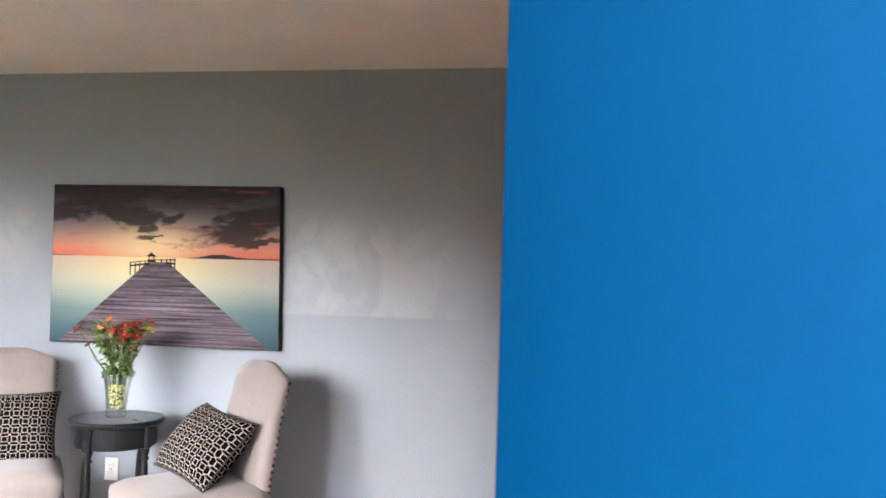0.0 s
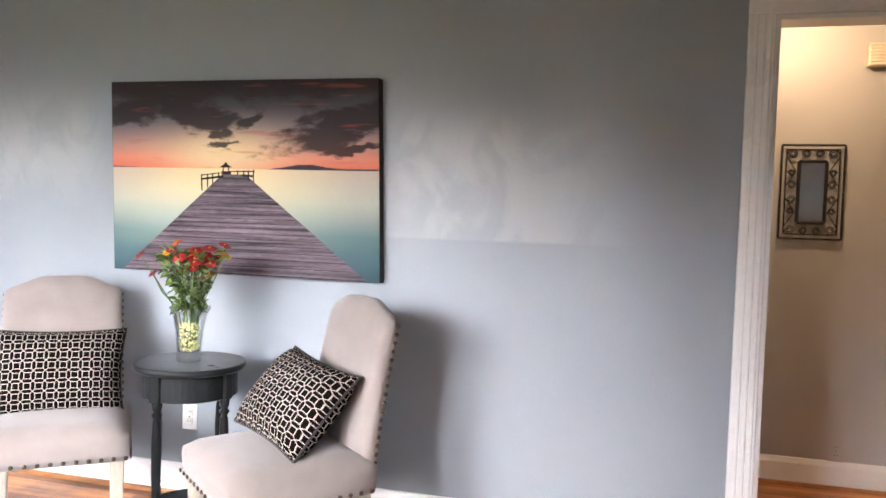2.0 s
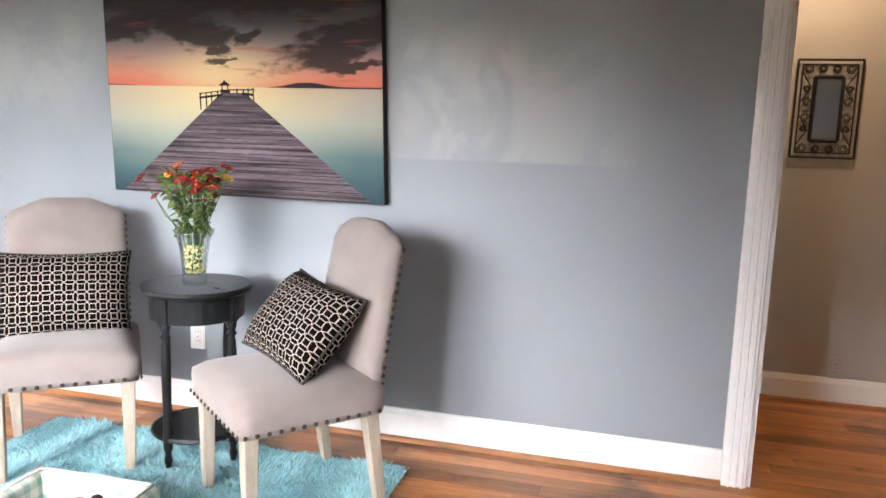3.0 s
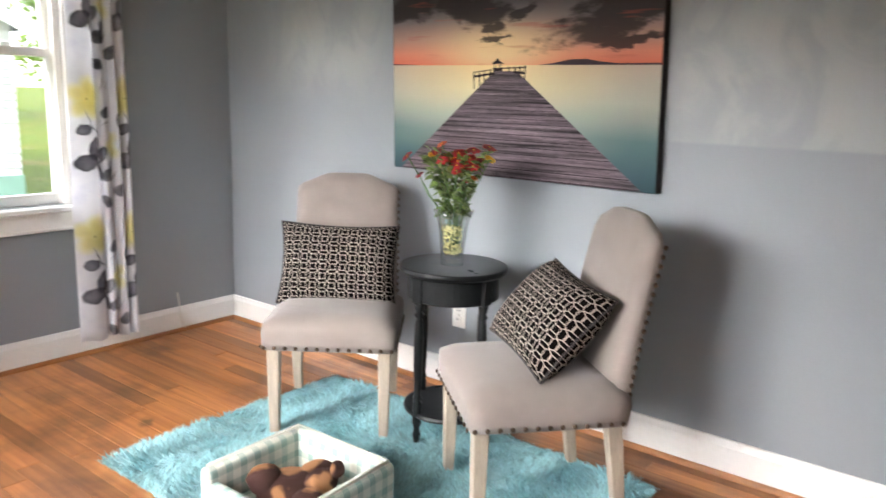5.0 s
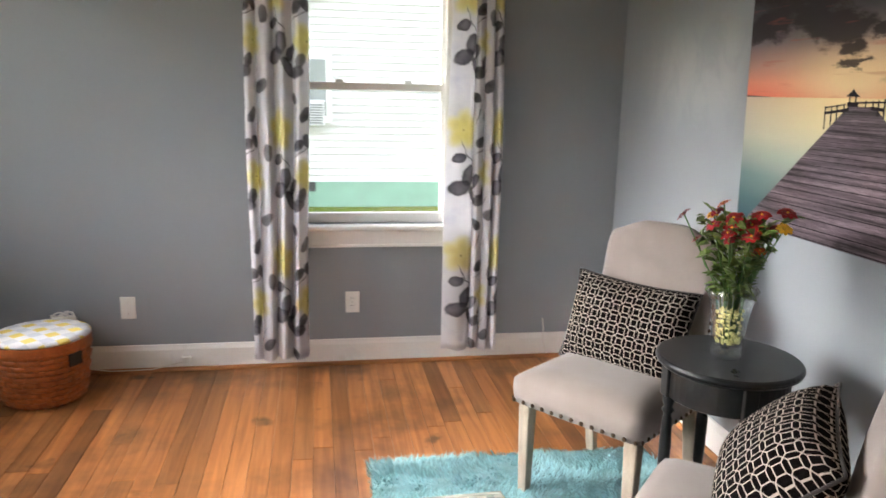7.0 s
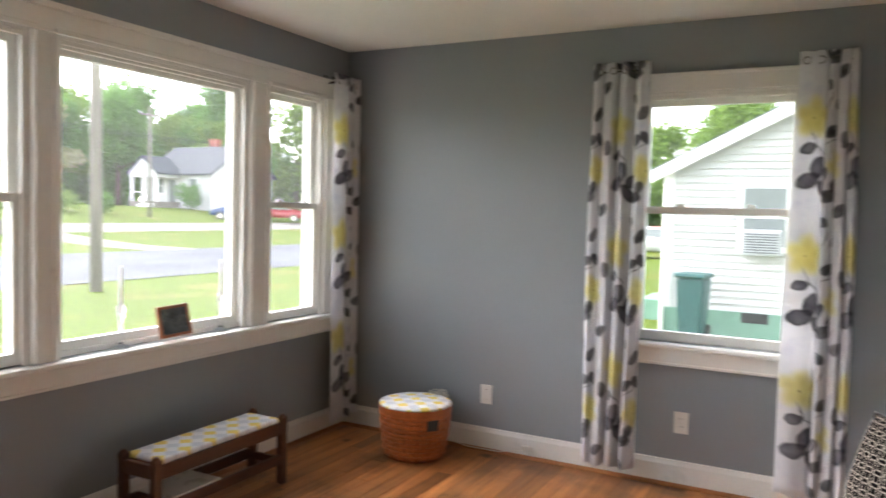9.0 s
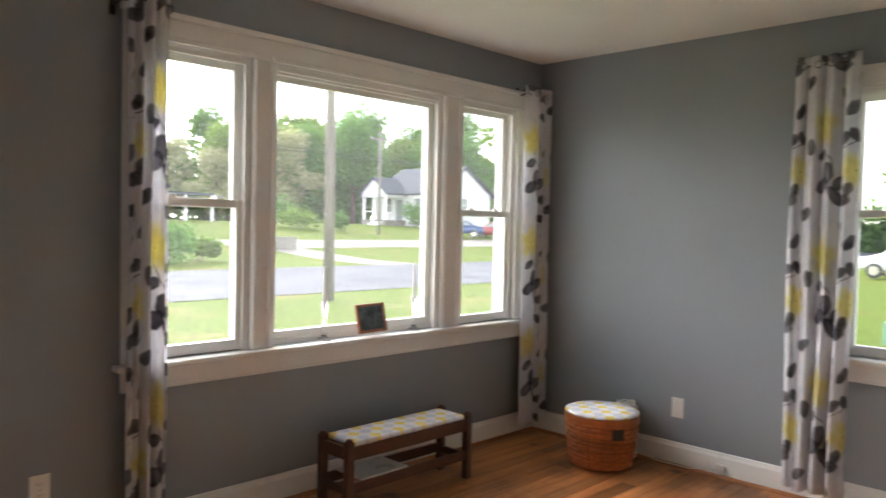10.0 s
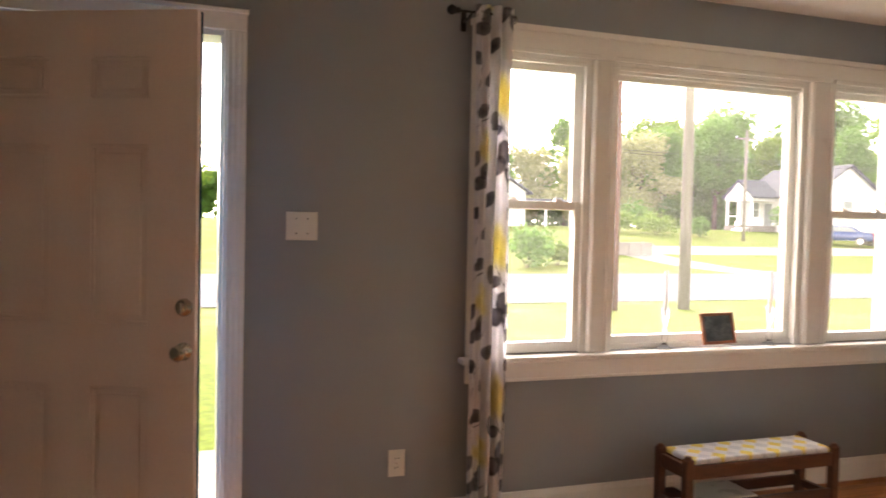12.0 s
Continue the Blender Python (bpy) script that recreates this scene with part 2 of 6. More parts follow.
# the hall and the room beyond it
part("wall_hall", wall_mesh(-1.2, 2.6, -0.05, 2.6, 0.12, [(1.12, 1.88, 0, 2.05)]), HALLPAINT, m=pose(0, HALL, 0), kind="structure", label="warm grey painted hall wall")
part("wall_hall_end", box(-1.32, YN + 0.12, -0.05, -1.2, HALL + 0.12, 2.6), HALLPAINT, kind="structure", label="warm grey painted hall wall")
part("wall_hall_end", box(2.6, YN + 0.12, -0.05, 2.72, HALL + 0.12, 2.6), HALLPAINT, kind="structure", label="warm grey painted hall wall")
part("wall_hall_south", box(XE + 0.12, YN, -0.05, 2.72, YN + 0.12, 2.6), HALLPAINT, kind="structure", label="warm grey painted hall wall")
part("ceiling_hall", box(-1.3, YN + 0.12, 2.42, 2.7, HALL, 2.5), CEIL, kind="structure", label="off-white ceiling")
part("wall_bath", wall_mesh(0.7, 2.9, -0.05, 2.6, 0.1, []), TILE, m=pose(0, 7.2, 0), kind="structure", label="warm white bathroom wall")
part("wall_bath_side", box(0.6, HALL + 0.12, -0.05, 0.7, 7.3, 2.6), TILE, kind="structure", label="warm white bathroom wall")
part("wall_bath_side", box(2.9, HALL + 0.12, -0.05, 3.0, 7.3, 2.6), TILE, kind="structure", label="warm white bathroom wall")
part("ceiling_bath", box(0.6, HALL + 0.12, 2.42, 3.0, 7.3, 2.5), CEIL, kind="structure", label="off-white ceiling")
part("floor_bath", box(0.6, HALL + 0.05, -0.1, 3.0, 7.3, 0.0), TILE, kind="structure", label="pale tiled bathroom floor")


# ---- trim, windows and doors ----
def casing(name, parent, u0, u1, z0, z1, w, m=None, out=0.022, sides="lrt"):
    """Flat boards with a stepped outer bead round an opening; u0..z1 are the opening's edges."""
    if "l" in sides:
        b = box(u0 - w, -out, z0, u0, 0, z1, 0.004)
        for k in (0.28, 0.55, 0.8):
            box(u0 - w + w * k - 0.006, -out - 0.005, z0, u0 - w + w * k + 0.006, -out + 0.002, z1, 0.002, b, 1)
        part(name, b, TRIM, parent)
    if "r" in sides:
        b = box(u1, -out, z0, u1 + w, 0, z1, 0.004)
        for k in (0.2, 0.45, 0.72):
            box(u1 + w * k - 0.006, -out - 0.005, z0, u1 + w * k + 0.006, -out + 0.002, z1, 0.002, b, 1)
        part(name, b, TRIM, parent)
    if "t" in sides:
        b = box(u0 - w, -out, z1, u1 + w, 0, z1 + w, 0.004)
        box(u0 - w - 0.006, -out - 0.006, z1 + w - 0.018, u1 + w + 0.006, 0, z1 + w, 0.003, b, 1)
        part(name, b, TRIM, parent)


def sash(name, parent, u0, u1, z0, z1, y, stile=0.045, rail_b=0.06, rail_t=0.04):
    s = part(name, box(u0, y - 0.018, z0, u0 + stile, y + 0.018, z1, 0.003), TRIM, parent)
    part("stile", box(u1 - stile, y - 0.018, z0, u1, y + 0.018, z1, 0.003), TRIM, s)
    part("rail", box(u0 + stile, y - 0.017, z0, u1 - stile, y + 0.017, z0 + rail_b, 0.003), TRIM, s)
    part("rail", box(u0 + stile, y - 0.017, z1 - rail_t, u1 - stile, y + 0.017, z1, 0.003), TRIM, s)
    p = part("pane", box(u0 + stile - 0.004, y - 0.002, z0 + rail_b - 0.004, u1 - stile + 0.004, y + 0.002, z1 - rail_t + 0.004), PANE, s)
    p.visible_shadow = False
    return s


def jambs(parent, u0, u1, z0, z1, depth):
    part("jamb", box(u0, 0.0, z0, u0 + 0.016, depth, z1), TRIM, parent)
    part("jamb", box(u1 - 0.016, 0.0, z0, u1, depth, z1), TRIM, parent)
    part("head_jamb", box(u0 + 0.016, 0.0, z1 - 0.016, u1 - 0.016, depth, z1), TRIM, parent)
    part("outer_sill", box(u0 + 0.016, 0.045, z0, u1 - 0.016, depth + 0.03, z0 + 0.025), TRIM, parent)
    for a, b in ((u0 + 0.016, u0 + 0.034), (u1 - 0.034, u1 - 0.016)):
        part("stop_bead", box(a, 0.001, z0, b, 0.0165, z1 - 0.016, 0.003), TRIM, parent)
    part("stop_bead", box(u0 + 0.034, 0.001, z1 - 0.036, u1 - 0.034, 0.0165, z1 - 0.016, 0.003), TRIM, parent)


def double_hung(parent, u0, u1, z0, z1, meet, deep=0.035, stile=0.045):
    jambs(parent, u0, u1, z0, z1, 0.15)
    sash("upper_sash", parent, u0 + 0.018, u1 - 0.018, meet - 0.02, z1 - 0.02, deep + 0.0375, stile, rail_b=0.034)
    low = sash("lower_sash", parent, u0 + 0.018, u1 - 0.018, z0 + 0.004, meet + 0.018, deep, stile, rail_b=0.049, rail_t=0.036)
    for k in (0.28, 0.72):
        u = u0 + (u1 - u0) * k
        lock = box(u - 0.02, deep - 0.016, meet + 0.018, u + 0.02, deep + 0.014, meet + 0.026, 0.002)
        tube([(u - 0.02, deep - 0.002, meet + 0.03), (u + 0.018, deep - 0.002, meet + 0.03)], 0.006, 6, lock)
        part("sash_lock", lock, TRIM, low)


win = empty("window_1", AT_S, kind="structure", label="white triple window with a wide fixed centre pane")
double_hung(win, *TRIPLE[0], *WZ, 1.445)
double_hung(win, *TRIPLE[2], *WZ, 1.445)
jambs(win, *TRIPLE[1], *WZ, 0.15)
sash("fixed_sash", win, TRIPLE[1][0] + 0.018, TRIPLE[1][1] - 0.018, WZ[0] + 0.004, WZ[1] - 0.02, 0.075, 0.04, 0.06, 0.05)
casing("casing", win, TRIPLE[0][0], TRIPLE[2][1], WZ[0] + 0.002, WZ[1], 0.085, sides="lr")
head = box(1.08, -0.024, WZ[1], 3.695, 0, 2.232, 0.004)
box(1.07, -0.036, 2.212, 3.705, 0, 2.24, 0.005, head)
part("head_casing", head, TRIM, win)
for a, b in ((TRIPLE[0][1], TRIPLE[1][0]), (TRIPLE[1][1], TRIPLE[2][0])):
    mull = box(a, -0.022, WZ[0] + 0.002, b, 0, WZ[1] - 0.001, 0.004)
    for k in (0.12, 0.88):
        u = a + (b - a) * k
        box(u - 0.008, -0.028, WZ[0] + 0.002, u + 0.008, -0.02, WZ[1] - 0.002, 0.003, mull, 1)
    part("mullion", mull, TRIM, win)
for a, b in TRIPLE:
    part("head_bead", box(a - 0.014, -0.038, WZ[1] - 0.006, b + 0.014, -0.0235, WZ[1] + 0.016, 0.004), TRIM, win)
    part("head_stop", box(a + 0.016, 0.0166, WZ[1] - 0.05, b - 0.016, 0.034, WZ[1] - 0.0165, 0.003), TRIM, win) if b - a > 1 else None
part("stool", box(1.05, -0.062, 0.738, 3.725, 0.017, 0.7645, 0.008, seg=3), TRIM, win)
apron = box(1.08, -0.02, 0.648, 3.695, 0, 0.738, 0.004)
box(1.08, -0.026, 0.648, 3.695, 0, 0.662, 0.003, apron)
part("apron", apron, TRIM, win)

win = empty("window_2", AT_W, kind="structure", label="white double-hung sash window")
double_hung(win, *WEST, 1.471, 0.058, 0.03)
casing("casing", win, WEST[0], WEST[1], WEST[2] + 0.002, WEST[3], 0.1)
part("stool", box(WEST[0] - 0.13, -0.062, 0.738, WEST[1] + 0.13, 0.044, 0.7645, 0.008, seg=3), TRIM, win)
apron = box(WEST[0] - 0.1, -0.02, 0.645, WEST[1] + 0.1, 0, 0.738, 0.004)
box(WEST[0] - 0.1, -0.026, 0.645, WEST[1] + 0.1, 0, 0.66, 0.003, apron)
part("apron", apron, TRIM, win)

way_in = empty("door_1", AT_N, kind="structure", label="white cased doorway opening to the hall")
casing("casing", way_in, DOOR_N[0], DOOR_N[1], 0, DOOR_N[3], 0.093)
part("jamb", box(DOOR_N[0], 0.0, 0, DOOR_N[0] + 0.018, 0.12, DOOR_N[3]), TRIM, way_in)
part("jamb", box(DOOR_N[1] - 0.018, 0.0, 0, DOOR_N[1], 0.12, DOOR_N[3]), TRIM, way_in)
part("head_jamb", box(DOOR_N[0] + 0.018, 0.0, DOOR_N[3] - 0.018, DOOR_N[1] - 0.018, 0.12, DOOR_N[3]), TRIM, way_in)
way_in = empty("door_2", pose(0, HALL, 0), kind="structure", label="cream cased doorway to a lit bathroom")
casing("casing", way_in, 1.12, 1.88, 0, 2.05, 0.1)
part("jamb", box(1.12, 0.0, 0, 1.138, 0.12, 2.05), TRIM, way_in)
part("jamb", box(1.862, 0.0, 0, 1.88, 0.12, 2.05), TRIM, way_in)
part("head_jamb", box(1.138, 0.0, 2.032, 1.862, 0.12, 2.05), TRIM, way_in)

# the front door, left standing ajar into the room
way_in = empty("door_3", AT_S, kind="structure", label="white front door frame with casing")
casing("casing", way_in, DOOR_F[0], DOOR_F[1], 0, DOOR_F[3], 0.085)
part("jamb", box(DOOR_F[0], 0.0, 0, DOOR_F[0] + 0.02, 0.15, DOOR_F[3]), TRIM, way_in)
latch_jamb = part("jamb", box(DOOR_F[1] - 0.014, 0.0, 0, DOOR_F[1], 0.15, DOOR_F[3]), TRIM, way_in)
for z in (0.892, 1.044):
    part("strike_plate", box(DOOR_F[1] - 0.017, 0.008, z - 0.03, DOOR_F[1] - 0.0142, 0.034, z + 0.03, 0.001), NICKEL, latch_jamb)
part("head_jamb", box(DOOR_F[0] + 0.02, 0.0, DOOR_F[3] - 0.02, DOOR_F[1] - 0.014, 0.15, DOOR_F[3]), TRIM, way_in)
part("threshold", box(DOOR_F[0] + 0.02, 0.0, 0.0, DOOR_F[1] - 0.014, 0.18, 0.02, 0.004), NICKEL, way_in)
HINGE, AJAR, LEAF = (0.88, YS - 0.004), 25, 0.914
leaf = empty("front_door", pose(HINGE[0], HINGE[1], 0.028, 0, 0, 180 - AJAR), label="white six-panel front door, ajar, painted blue outside", category="door")
PANELS = [(a, b, c, d) for a, b in ((0.166, 0.38), (0.531, 0.744)) for c, d in ((1.73, 1.872), (0.948, 1.573), (0.2, 0.731))]
LEAF_TOP = 2.03
slab = wall_mesh(0, LEAF, 0, LEAF_TOP, 0.012, PANELS)
box(0, 0.0122, 0, LEAF, 0.024, LEAF_TOP, 0, slab)
part("inner_face", slab, DOORPAINT, leaf, m=pose(0, 0, 0))
part("outer_face", box(0, 0.0242, 0, LEAF, 0.044, LEAF_TOP, 0.0015), BLUE, leaf, "smooth bright blue outside face")
for a, b, c, d in PANELS:
    bm = box(a + 0.03, 0.003, c + 0.03, b - 0.03, 0.0118, d - 0.03, 0.004)
    for q in (box(a, 0.002, c, b, 0.0118, c + 0.014, 0.004), box(a, 0.002, d - 0.014, b, 0.0118, d, 0.004), box(a, 0.002, c + 0.014, a + 0.014, 0.0118, d - 0.014, 0.004), box(b - 0.014, 0.002, c + 0.014, b, 0.0118, d - 0.014, 0.004)):
        me = bpy.data.meshes.new("t")
        q.to_mesh(me)
        q.free()
        bm.from_mesh(me)
        bpy.data.meshes.remove(me)
    part("panel", bm, DOORPAINT, leaf)


def turned_at(profile, place, axis_rx, seg=20):
    bm = lathe(profile, seg)
    bmesh.ops.transform(bm, matrix=Matrix.Translation(place) @ pose(0, 0, 0, axis_rx), verts=bm.verts)
    return bm


knob_profile = [(0.031, 0), (0.031, 0.006), (0.014, 0.012), (0.012, 0.03), (0.02, 0.036), (0.027, 0.046), (0.027, 0.056), (0.02, 0.064), (0.004, 0.066)]
part("door_knob", turned_at(knob_profile, (0.876, 0, 0.864), 90), NICKEL, leaf, "brushed nickel knob", True)
bolt = part("deadbolt", turned_at([(0.031, 0), (0.031, 0.008), (0.026, 0.016), (0.004, 0.017)], (0.876, 0, 1.016), 90), NICKEL, leaf, "brushed nickel deadbolt", True)
part("thumb_turn", box(0.87, -0.036, 0.998, 0.882, -0.017, 1.034, 0.004), NICKEL, bolt)
for z in (0.2, 1.0, 1.8):
    part("hinge", tube([(-0.004, -0.005, z - 0.05), (-0.004, -0.005, z + 0.05)], 0.006, 8), NICKEL, leaf)

# baseboards with a stained shoe moulding
BASE = [(0, 0), (-0.016, 0), (-0.016, 0.112), (-0.011, 0.124), (-0.008, 0.137), (0, 0.139)]
QUARTER = [(-0.016, 0), (-0.034, 0), (-0.033, 0.007), (-0.029, 0.014), (-0.023, 0.018), (-0.016, 0.019)]
for m, runs, paint in ((AT_N, ((XW, DOOR_N[0] - 0.093), (DOOR_N[1] + 0.093, XE)), TRIM), (AT_W, ((YS, YN - 0.016),), TRIM), (AT_E, ((-YN + 0.016, -YS),), TRIM),
                       (AT_S, ((-XE, DOOR_F[0] - 0.085), (DOOR_F[1] + 0.085, -XW - 0.016)), TRIM), (pose(0, HALL, 0), ((-1.2, 1.02), (1.98, 2.6)), TRIM)):
    for a, b in runs:
        if b - a > 0.03:
            part("baseboard", extrude_profile(BASE, a, b), paint, m=m, kind="structure", label="white painted baseboard")
            part("shoe_moulding", extrude_profile(QUARTER, a, b), SHOE, m=m, kind="structure", label="orange stained quarter-round moulding")

# floor: strip boards on a dark subfloor
WOOD, t, b = nodes_of("floor_boards")
co, mp, info = add(t, "TexCoord"), add(t, "Mapping"), add(t, "ObjectInfo")
mp.inputs["Scale"].default_value = (1.2, 22, 6)
off = add(t, "VectorMath")
off.operation = "ADD"
geo = add(t, "NewGeometry")
spread = add(t, "VectorMath")
spread.operation = "SCALE"
spread.inputs[0].default_value = (37.0, 11.0, 5.0)
t.links.new(info.outputs["Random"], spread.inputs["Scale"])
t.links.new(geo.outputs["Position"], off.inputs[0])
t.links.new(spread.outputs[0], off.inputs[1])
t.links.new(off.outputs[0], mp.inputs["Vector"])
grain, fine = add(t, "TexNoise", Scale=1.6, Detail=4.0, Distortion=0.6), add(t, "TexNoise", Scale=14.0, Detail=3.0)
t.links.new(mp.outputs[0], grain.inputs["Vector"])
t.links.new(mp.outputs[0], fine.inputs["Vector"])
ramp = add(t, "ValToRGB")
ramp.color_ramp.elements[0].position, ramp.color_ramp.elements[0].color = 0.2, (0.26, 0.085, 0.022, 1)
ramp.color_ramp.elements[1].position, ramp.color_ramp.elements[1].color = 0.72, (0.54, 0.225, 0.074, 1)
t.links.new(grain.outputs["Fac"], ramp.inputs["Fac"])
tone = add(t, "MapRange", To_Min=0.55, To_Max=1.35)
t.links.new(info.outputs["Random"], tone.inputs["Value"])
sc = add(t, "VectorMath")
sc.operation = "SCALE"
t.links.new(ramp.outputs[0], sc.inputs[0])
stain = add(t, "TexNoise", Scale=2.0, Detail=4.0, Roughness=0.6)
t.links.new(geo.outputs["Position"], stain.inputs["Vector"])
dark = add(t, "MapRange", From_Min=0.32, From_Max=0.5, To_Min=0.4, To_Max=1.0)
t.links.new(stain.outputs["Fac"], dark.inputs["Value"])
spots = add(t, "TexNoise", Scale=4.6, Detail=3.0, Roughness=0.5)
t.links.new(geo.outputs["Position"], spots.inputs["Vector"])
burn = add(t, "MapRange", From_Min=0.66, From_Max=0.74, To_Min=1.0, To_Max=0.3)
t.links.new(spots.outputs["Fac"], burn.inputs["Value"])
both_worn = add(t, "Math")
both_worn.operation = "MULTIPLY"
t.links.new(burn.outputs[0], both_worn.inputs[0])
t.links.new(dark.outputs[0], both_worn.inputs[1])
worn = add(t, "Math")
worn.operation = "MULTIPLY"
t.links.new(tone.outputs[0], worn.inputs[0])
t.links.new(both_worn.outputs[0], worn.inputs[1])
t.links.new(worn.outputs[0], sc.inputs["Scale"])
t.links.new(sc.outputs[0], b.inputs["Base Color"])
b.inputs["Roughness"].default_value = 0.36
bp = add(t, "Bump", Strength=0.12, Distance=0.002)
t.links.new(fine.outputs["Fac"], bp.inputs["Height"])
t.links.new(bp.outputs[0], b.inputs["Normal"])


def fabric(name, colour, weave=900.0, vary=0.08, rough=0.9, bump=0.35):
    m = surface(name, colour, rough, vary, 9, bump, weave)
    m.node_tree.nodes["Principled BSDF"].inputs["Sheen Weight"].default_value = 0.25
    return m


def math_node(t, op, a, b=None, c=None):
    n = add(t, "Math")
    n.operation = op
    for k, v in enumerate((a, b, c)):
        if v is None:
            continue
        if isinstance(v, (int, float)):
            n.inputs[k].default_value = v
        else:
            t.links.new(v, n.inputs[k])
    return n.outputs[0]


def mix(t, fac, a, b):
    n = t.nodes.new("ShaderNodeMix")
    n.data_type = "RGBA"
    for s, v in ((0, fac), (6, a), (7, b)):
        if isinstance(v, (int, float)):
            n.inputs[s].default_value = v
        elif isinstance(v, tuple):
            n.inputs[s].default_value = (*v, 1)
        else:
            t.links.new(v, n.inputs[s])
    return n.outputs[2]


TILE_U, TILE_V = 0.46, 0.65


def blot(t, uv, u, v, a, b, turn):
    """How far a point of the repeating print lies from an oval's middle: 1 on its edge."""
    d = add(t, "VectorMath")
    d.operation = "SUBTRACT"
    t.links.new(uv, d.inputs[0])
    d.inputs[1].default_value = (u, v, 0)
    w = add(t, "VectorMath")
    w.operation = "WRAP"
    t.links.new(d.outputs[0], w.inputs[0])
    w.inputs[1].default_value = (TILE_U / 2, TILE_V / 2, 1)
    w.inputs[2].default_value = (-TILE_U / 2, -TILE_V / 2, -1)
    mp = add(t, "Mapping")
    mp.vector_type = "TEXTURE"
    mp.inputs["Rotation"].default_value = (0, 0, radians(turn))
    mp.inputs["Scale"].default_value = (a, b, 1)
    t.links.new(w.outputs[0], mp.inputs["Vector"])
    ln = add(t, "VectorMath")
    ln.operation = "LENGTH"
    t.links.new(mp.outputs[0], ln.inputs[0])
    return ln.outputs["Value"]


def inside(t, r, soft=0.12):
    n = add(t, "MapRange", From_Min=1 + soft, From_Max=1 - soft)
    t.links.new(r, n.inputs["Value"])
    return n.outputs[0]


def print_cloth(name, through_light):
    """White cotton printed in watercolour: yellow flowers, grey-black flowers, leaves and thin stems."""
    m, t, b = nodes_of(name)
    uvn = add(t, "UVMap")
    wob = add(t, "TexNoise", Scale=26.0, Detail=3.0)
    t.links.new(uvn.outputs[0], wob.inputs["Vector"])
    bend, shift = add(t, "VectorMath"), add(t, "VectorMath")
    bend.operation, shift.operation = "MULTIPLY_ADD", "ADD"
    t.links.new(wob.outputs["Color"], bend.inputs[0])
    bend.inputs[1].default_value, bend.inputs[2].default_value = (0.022, 0.022, 0), (-0.011, -0.011, 0)
    t.links.new(uvn.outputs[0], shift.inputs[0])
    t.links.new(bend.outputs[0], shift.inputs[1])
    uv = shift.outputs[0]
    wash = add(t, "TexNoise", Scale=11.0, Detail=4.0)
    t.links.new(uvn.outputs[0], wash.inputs["Vector"])
    lav = add(t, "MapRange", From_Min=0.5, From_Max=0.72)
    t.links.new(wash.outputs["Fac"], lav.inputs["Value"])
    ink = add(t, "MapRange", From_Min=0.3, From_Max=0.7, To_Min=0.72, To_Max=1.0)
    t.links.new(wash.outputs["Fac"], ink.inputs["Value"])
    col = mix(t, math_node(t, "MULTIPLY", lav.outputs[0], 0.5), (0.86, 0.86, 0.88), (0.66, 0.66, 0.75))
    # yellow flowers of five broad petals
    for cu, cv, size, first in ((0.088, 0.525, 0.05, 15), (0.325, 0.30, 0.042, 40)):
        for k in range(5):
            g = first + 72 * k
            r = blot(t, uv, cu + size * math.cos(radians(g)), cv + size * math.sin(radians(g)), size * 0.95, size * 0.72, g)
            col = mix(t, math_node(t, "MULTIPLY", inside(t, r, 0.45), 0.72), col, mix(t, r, (0.74, 0.66, 0.15), (0.84, 0.78, 0.30)))
        col = mix(t, inside(t, blot(t, uv, cu, cv, 0.005, 0.004, 0)), col, (0.42, 0.36, 0.16))
    # thin stems as slim arcs
    for u, v, a_, turn in ((0.10, 0.42, 0.05, -65), (0.135, 0.372, 0.035, -35), (0.155, 0.33, 0.05, -80), (0.285, 0.42, 0.06, 25), (0.36, 0.13, 0.05, 60), (0.25, 0.60, 0.05, 70)):
        col = mix(t, math_node(t, "MULTIPLY", inside(t, blot(t, uv, u, v, a_, 0.0028, turn), 0.4), 0.8), col, (0.11, 0.105, 0.12))
    # grey-black flowers with shaded petals, and leaves
    for u, v, a_, b_, turn in ((0.125, 0.292, 0.054, 0.04, 75), (0.074, 0.228, 0.062, 0.038, 20), (0.17, 0.18, 0.06, 0.03, -48), (0.205, 0.25, 0.055, 0.03, 40), (0.068, 0.38, 0.042, 0.026, 22)):
        r = blot(t, uv, u, v, a_, b_, turn)
        col = mix(t, math_node(t, "MULTIPLY", inside(t, r, 0.1), ink.outputs[0]), col, mix(t, math_node(t, "POWER", r, 2.0), (0.20, 0.195, 0.235), (0.04, 0.038, 0.05)))
    for u, v, a_, b_, turn in ((0.255, 0.155, 0.04, 0.024, 10), (0.29, 0.205, 0.03, 0.02, 70), (0.265, 0.455, 0.032, 0.022, 30), (0.325, 0.47, 0.03, 0.02, 120), (0.405, 0.09, 0.034, 0.022, 35), (0.43, 0.42, 0.022, 0.034, 5), (0.23, 0.03, 0.03, 0.02, -30), (0.31, 0.60, 0.034, 0.02, 55)):
        r = blot(t, uv, u, v, a_ * 1.25, b_ * 1.25, turn)
        col = mix(t, math_node(t, "MULTIPLY", inside(t, r, 0.1), ink.outputs[0]), col, mix(t, r, (0.035, 0.034, 0.04), (0.13, 0.125, 0.145)))
    t.links.new(col, b.inputs["Base Color"])
    b.inputs["Roughness"].default_value = 0.85
    wv = add(t, "TexNoise", Scale=600.0, Detail=2.0)
    t.links.new(uvn.outputs[0], wv.inputs["Vector"])
    bp = add(t, "Bump", Strength=0.2, Distance=0.001)
    t.links.new(wv.outputs["Fac"], bp.inputs["Height"])
